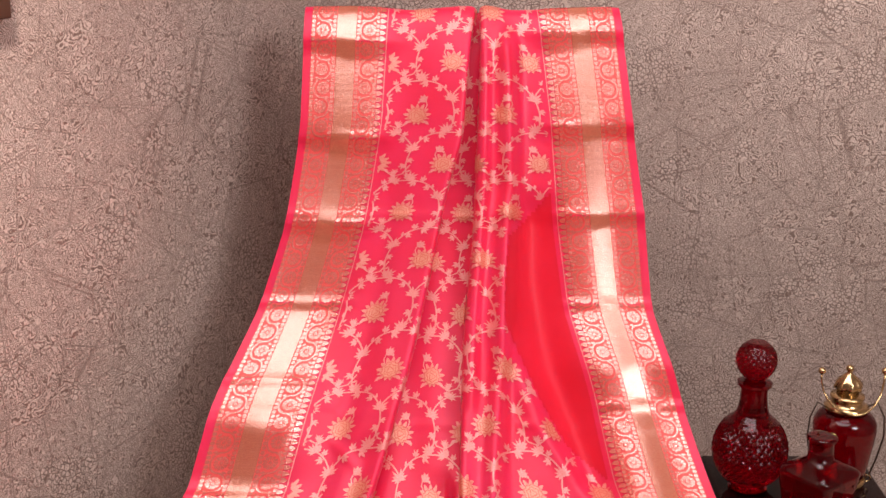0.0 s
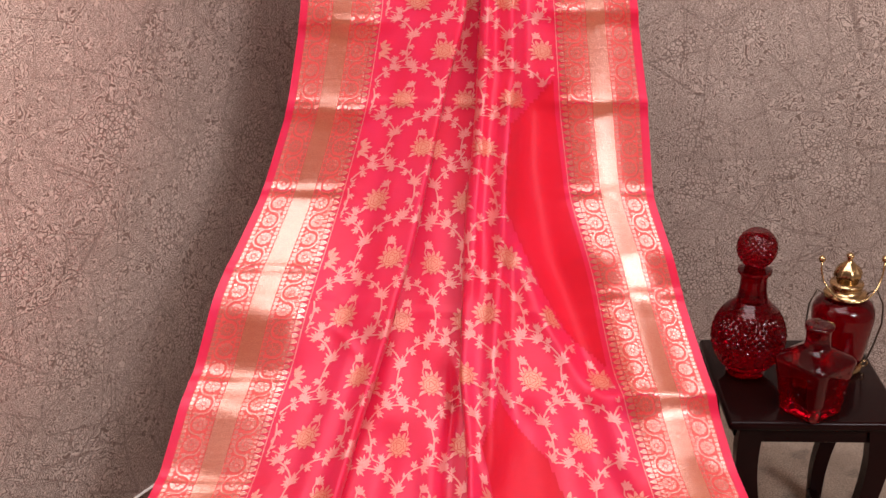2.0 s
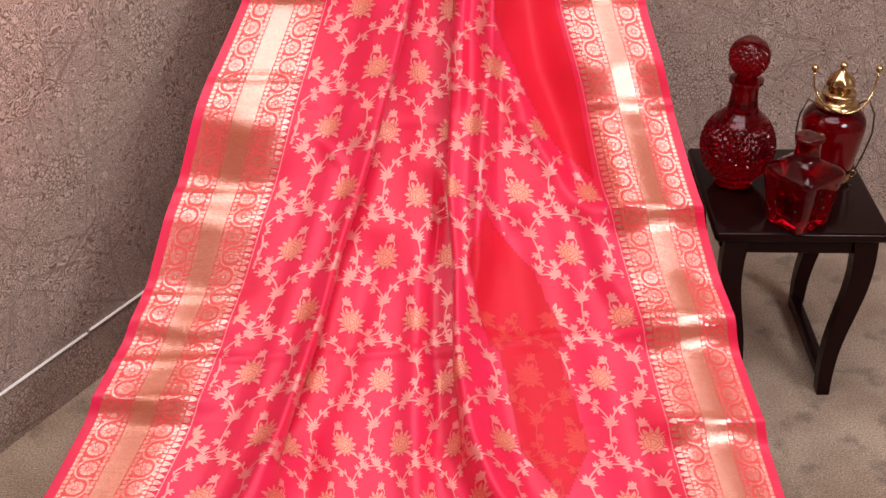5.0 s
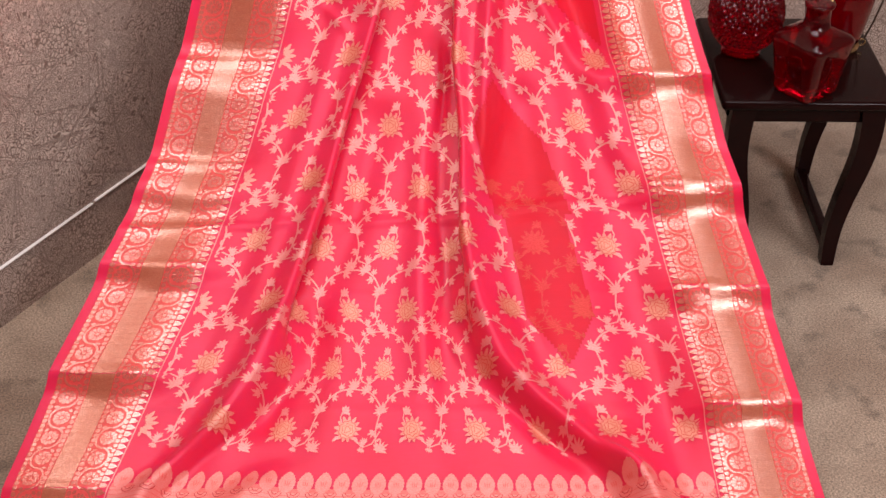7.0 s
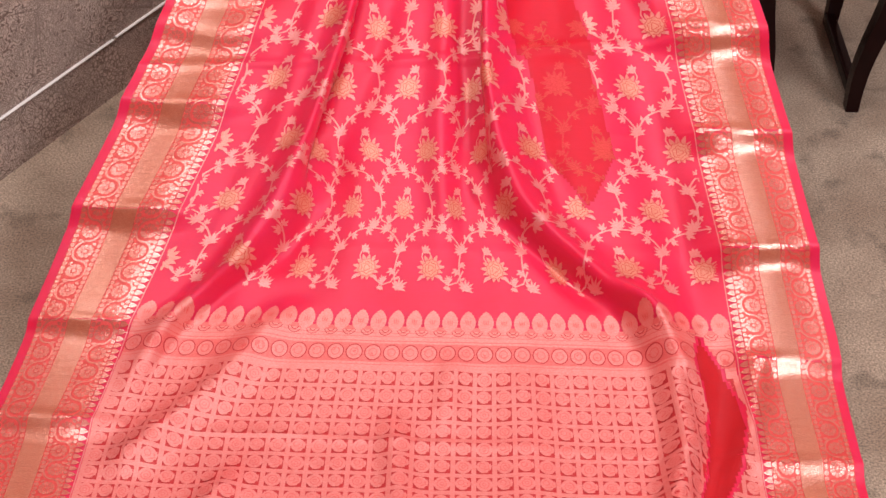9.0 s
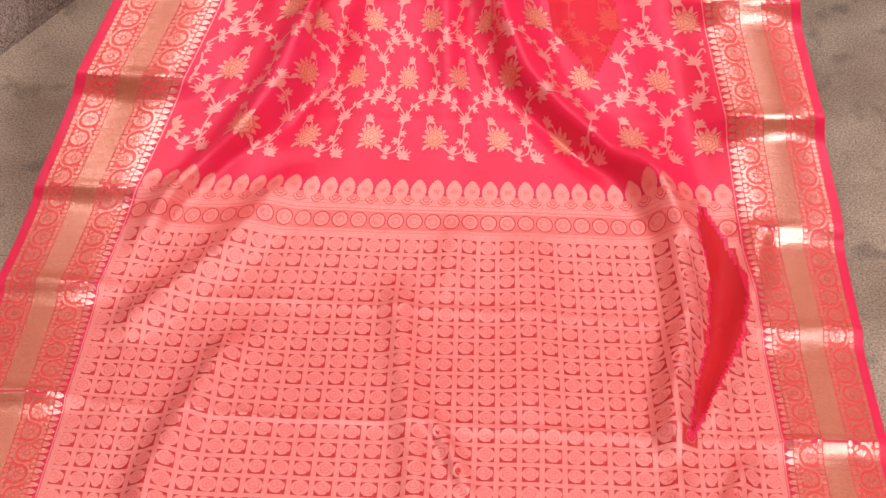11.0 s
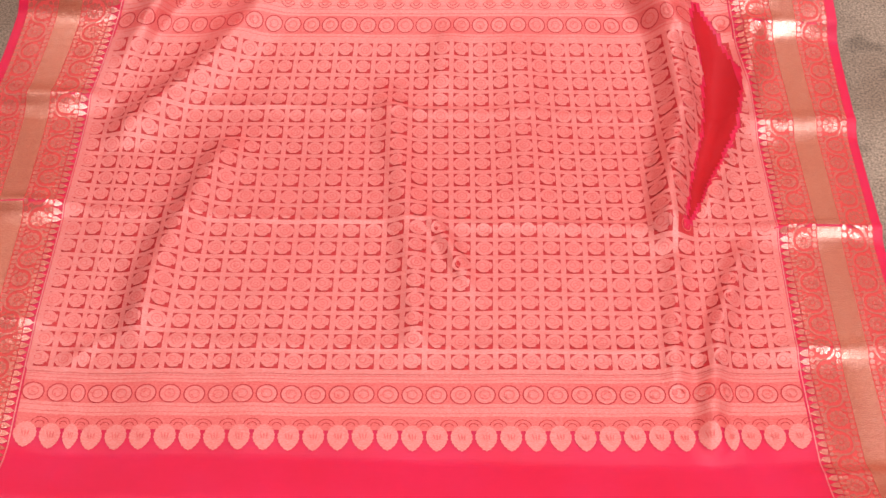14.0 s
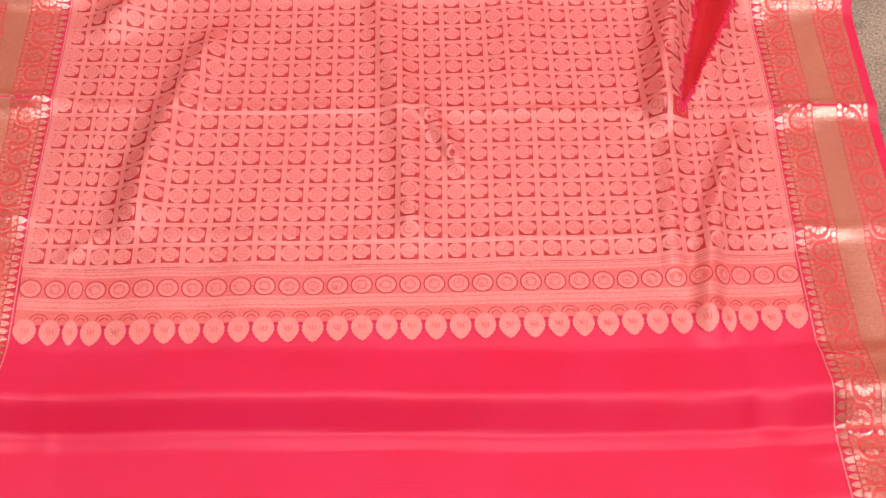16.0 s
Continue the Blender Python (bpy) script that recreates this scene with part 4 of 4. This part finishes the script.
def diamond(h, r, a, lo, hi, depth, n, m):
    """Radius with raised diamonds between two heights."""
    cut = abs(math.sin(n * a + m * h) * math.sin(n * a - m * h))
    return r - depth * (1 - cut) * step(lo, lo + 0.01, h) * (1 - step(hi - 0.01, hi, h))


def decanter():
    ob = empty("glass_decanter", 0.515, 2.078, TOP)
    tagged(ob, "round red cut-glass decanter with a ball stopper, on the stool", "decanter")
    prof = [(0.028, 0.0005), (0.033, 0.003)]
    for i in range(54):
        z = 0.005 + i * 0.0025
        prof.append((math.sqrt(max(0.0640**2 - (z - 0.071) ** 2 * 0.88, 0.0006)), z))
    prof = [p for p in prof if p[1] < 0.129] + [(0.0275, 0.136), (0.0245, 0.146), (0.0225, 0.160), (0.0220, 0.174), (0.0230, 0.182), (0.0285, 0.186), (0.0285, 0.191), (0.022, 0.194), (0.017, 0.196)]
    part("bottle", lathe(prof, 168, lambda k, h, r, a: diamond(h, r, a, 0.025, 0.122, 0.0042, 14, 230)), RED_GLASS, ob, "red glass with a diamond-cut belly", False)
    ball = [(0.012, 0.190), (0.015, 0.196)]
    for i in range(27):
        z = 0.1985 + i * 0.0024
        ball.append((math.sqrt(max(0.0345**2 - (z - 0.2295) ** 2, 0.00006)), z))
    part("stopper", lathe(ball, 120, lambda k, h, r, a: diamond(h, r, a, 0.202, 0.258, 0.0026, 9, 300)), RED_GLASS, ob, "ball stopper of cut red glass", False)


def square_bottle():
    ob = empty("square_bottle", 0.594, 1.945, TOP)
    tagged(ob, "square faceted red glass bottle, on the stool", "bottle")

    def sq(k, h, r, a):
        p = 2 + 7 * (1 - step(0.098, 0.118, h))
        c, s = abs(math.cos(a)), abs(math.sin(a))
        return r / (c**p + s**p) ** (1 / p)

    prof = [(0.034, 0.0005), (0.037, 0.004), (0.040, 0.03), (0.044, 0.06), (0.048, 0.088), (0.0485, 0.095), (0.044, 0.101), (0.030, 0.110), (0.021, 0.117), (0.0195, 0.13), (0.020, 0.146), (0.0235, 0.150), (0.0235, 0.154), (0.017, 0.155)]
    bm = lathe(prof, 48, sq)
    bmesh.ops.rotate(bm, cent=(0, 0, 0), matrix=Matrix.Rotation(radians(38), 3, "Z"), verts=bm.verts)
    part("bottle", bm, RED_GLASS, ob)
    for face in range(2):
        a = radians(38 - 90 - 90 * face)
        for r in range(4):
            for c in range(3):
                z, off = 0.025 + 0.018 * r, (c - 1) * 0.02 + (0.005 if r % 2 else -0.005)
                d = 0.0375 + (z / 0.09) * 0.0095
                bm = bmesh.new()
                bmesh.ops.create_icosphere(bm, subdivisions=1, radius=0.0028)
                bmesh.ops.translate(bm, vec=(d * math.cos(a) - off * math.sin(a), d * math.sin(a) + off * math.cos(a), z), verts=bm.verts)
                part("stud", bm, RED_GLASS, ob)


def lantern():
    ob = empty("glass_lantern", 0.675, 2.095, TOP)
    tagged(ob, "red glass lantern with brass cap and wire handle", "lantern")
    jar = [(0.030, 0.012), (0.037, 0.014), (0.041, 0.024), (0.045, 0.05), (0.050, 0.08), (0.0525, 0.10), (0.0515, 0.115), (0.046, 0.125), (0.038, 0.132), (0.032, 0.135)]
    part("jar", lathe(jar, 40), RED_GLASS, ob, "red glass jar")
    part("base_ring", lathe([(0.036, 0.0005), (0.040, 0.002), (0.041, 0.008), (0.038, 0.0118), (0.030, 0.0118)], 40), BRASS, ob, "brass base ring")
    cap = [(0.030, 0.1355), (0.036, 0.137), (0.037, 0.142), (0.031, 0.146), (0.0265, 0.148), (0.0265, 0.156), (0.0285, 0.158), (0.0275, 0.162)]
    cp = part("cap", lathe(cap, 40), BRASS, ob, "brass screw cap")
    dome = [(0.0185, 0.1625), (0.0180, 0.172), (0.0225, 0.174), (0.0222, 0.180), (0.017, 0.189), (0.010, 0.196), (0.005, 0.200), (0.0045, 0.204), (0.0065, 0.207), (0.0065, 0.211), (0.003, 0.214)]
    part("dome", lathe(dome, 32, lambda k, h, r, a: r * (1 + (0.09 * math.cos(8 * a) if 0.173 < h < 0.195 else 0))), BRASS, cp, "ribbed brass dome with a knob")
    bail = [(0.052 * math.cos(t), -0.020 - 0.030 * math.sin(t) ** 2, 0.200 - 0.066 * math.sin(t) ** 0.7 + 0.012) for t in np.linspace(0.02, math.pi - 0.02, 25)]
    hd = part("handle", tube(bail, 0.0017), BRASS, ob, "thin brass swing handle")
    for e in (bail[0], bail[-1]):
        bm = bmesh.new()
        bmesh.ops.create_uvsphere(bm, u_segments=12, v_segments=8, radius=0.0062)
        bmesh.ops.translate(bm, vec=(e[0], e[1], e[2] + 0.004), verts=bm.verts)
        part("knob", bm, BRASS, hd)
    for sx in (-1, 1):
        side = [(sx * 0.036, 0, 0.14), (sx * 0.05, -0.005, 0.150), (sx * 0.062, -0.01, 0.125), (sx * 0.064, -0.01, 0.09), (sx * 0.056, -0.008, 0.05), (sx * 0.048, -0.005, 0.02), (sx * 0.041, 0, 0.006)]
        part("side_wire", tube(side, 0.0016), DARK_WIRE, ob, "dark bent side wire")
    hook = [(0.044 + 0.006 * math.cos(t), -0.006, 0.012 + 0.006 * math.sin(t)) for t in np.linspace(0, 2 * math.pi, 14)[:-1]]
    part("loop", tube(hook, 0.0013, 6, True), BRASS, ob, "small brass loop")


decanter()
square_bottle()
lantern()

# the corner of a wooden frame on the slanting wall
p = CORNER + ALONG * 0.838 + INTO * 0.012
tagged(part("wall_frame", box((0.06, 0.02, 0.07), (p.x, p.y, 1.167), 0.003, 60), WOOD), "dark brown wooden frame end on the wall", "frame")
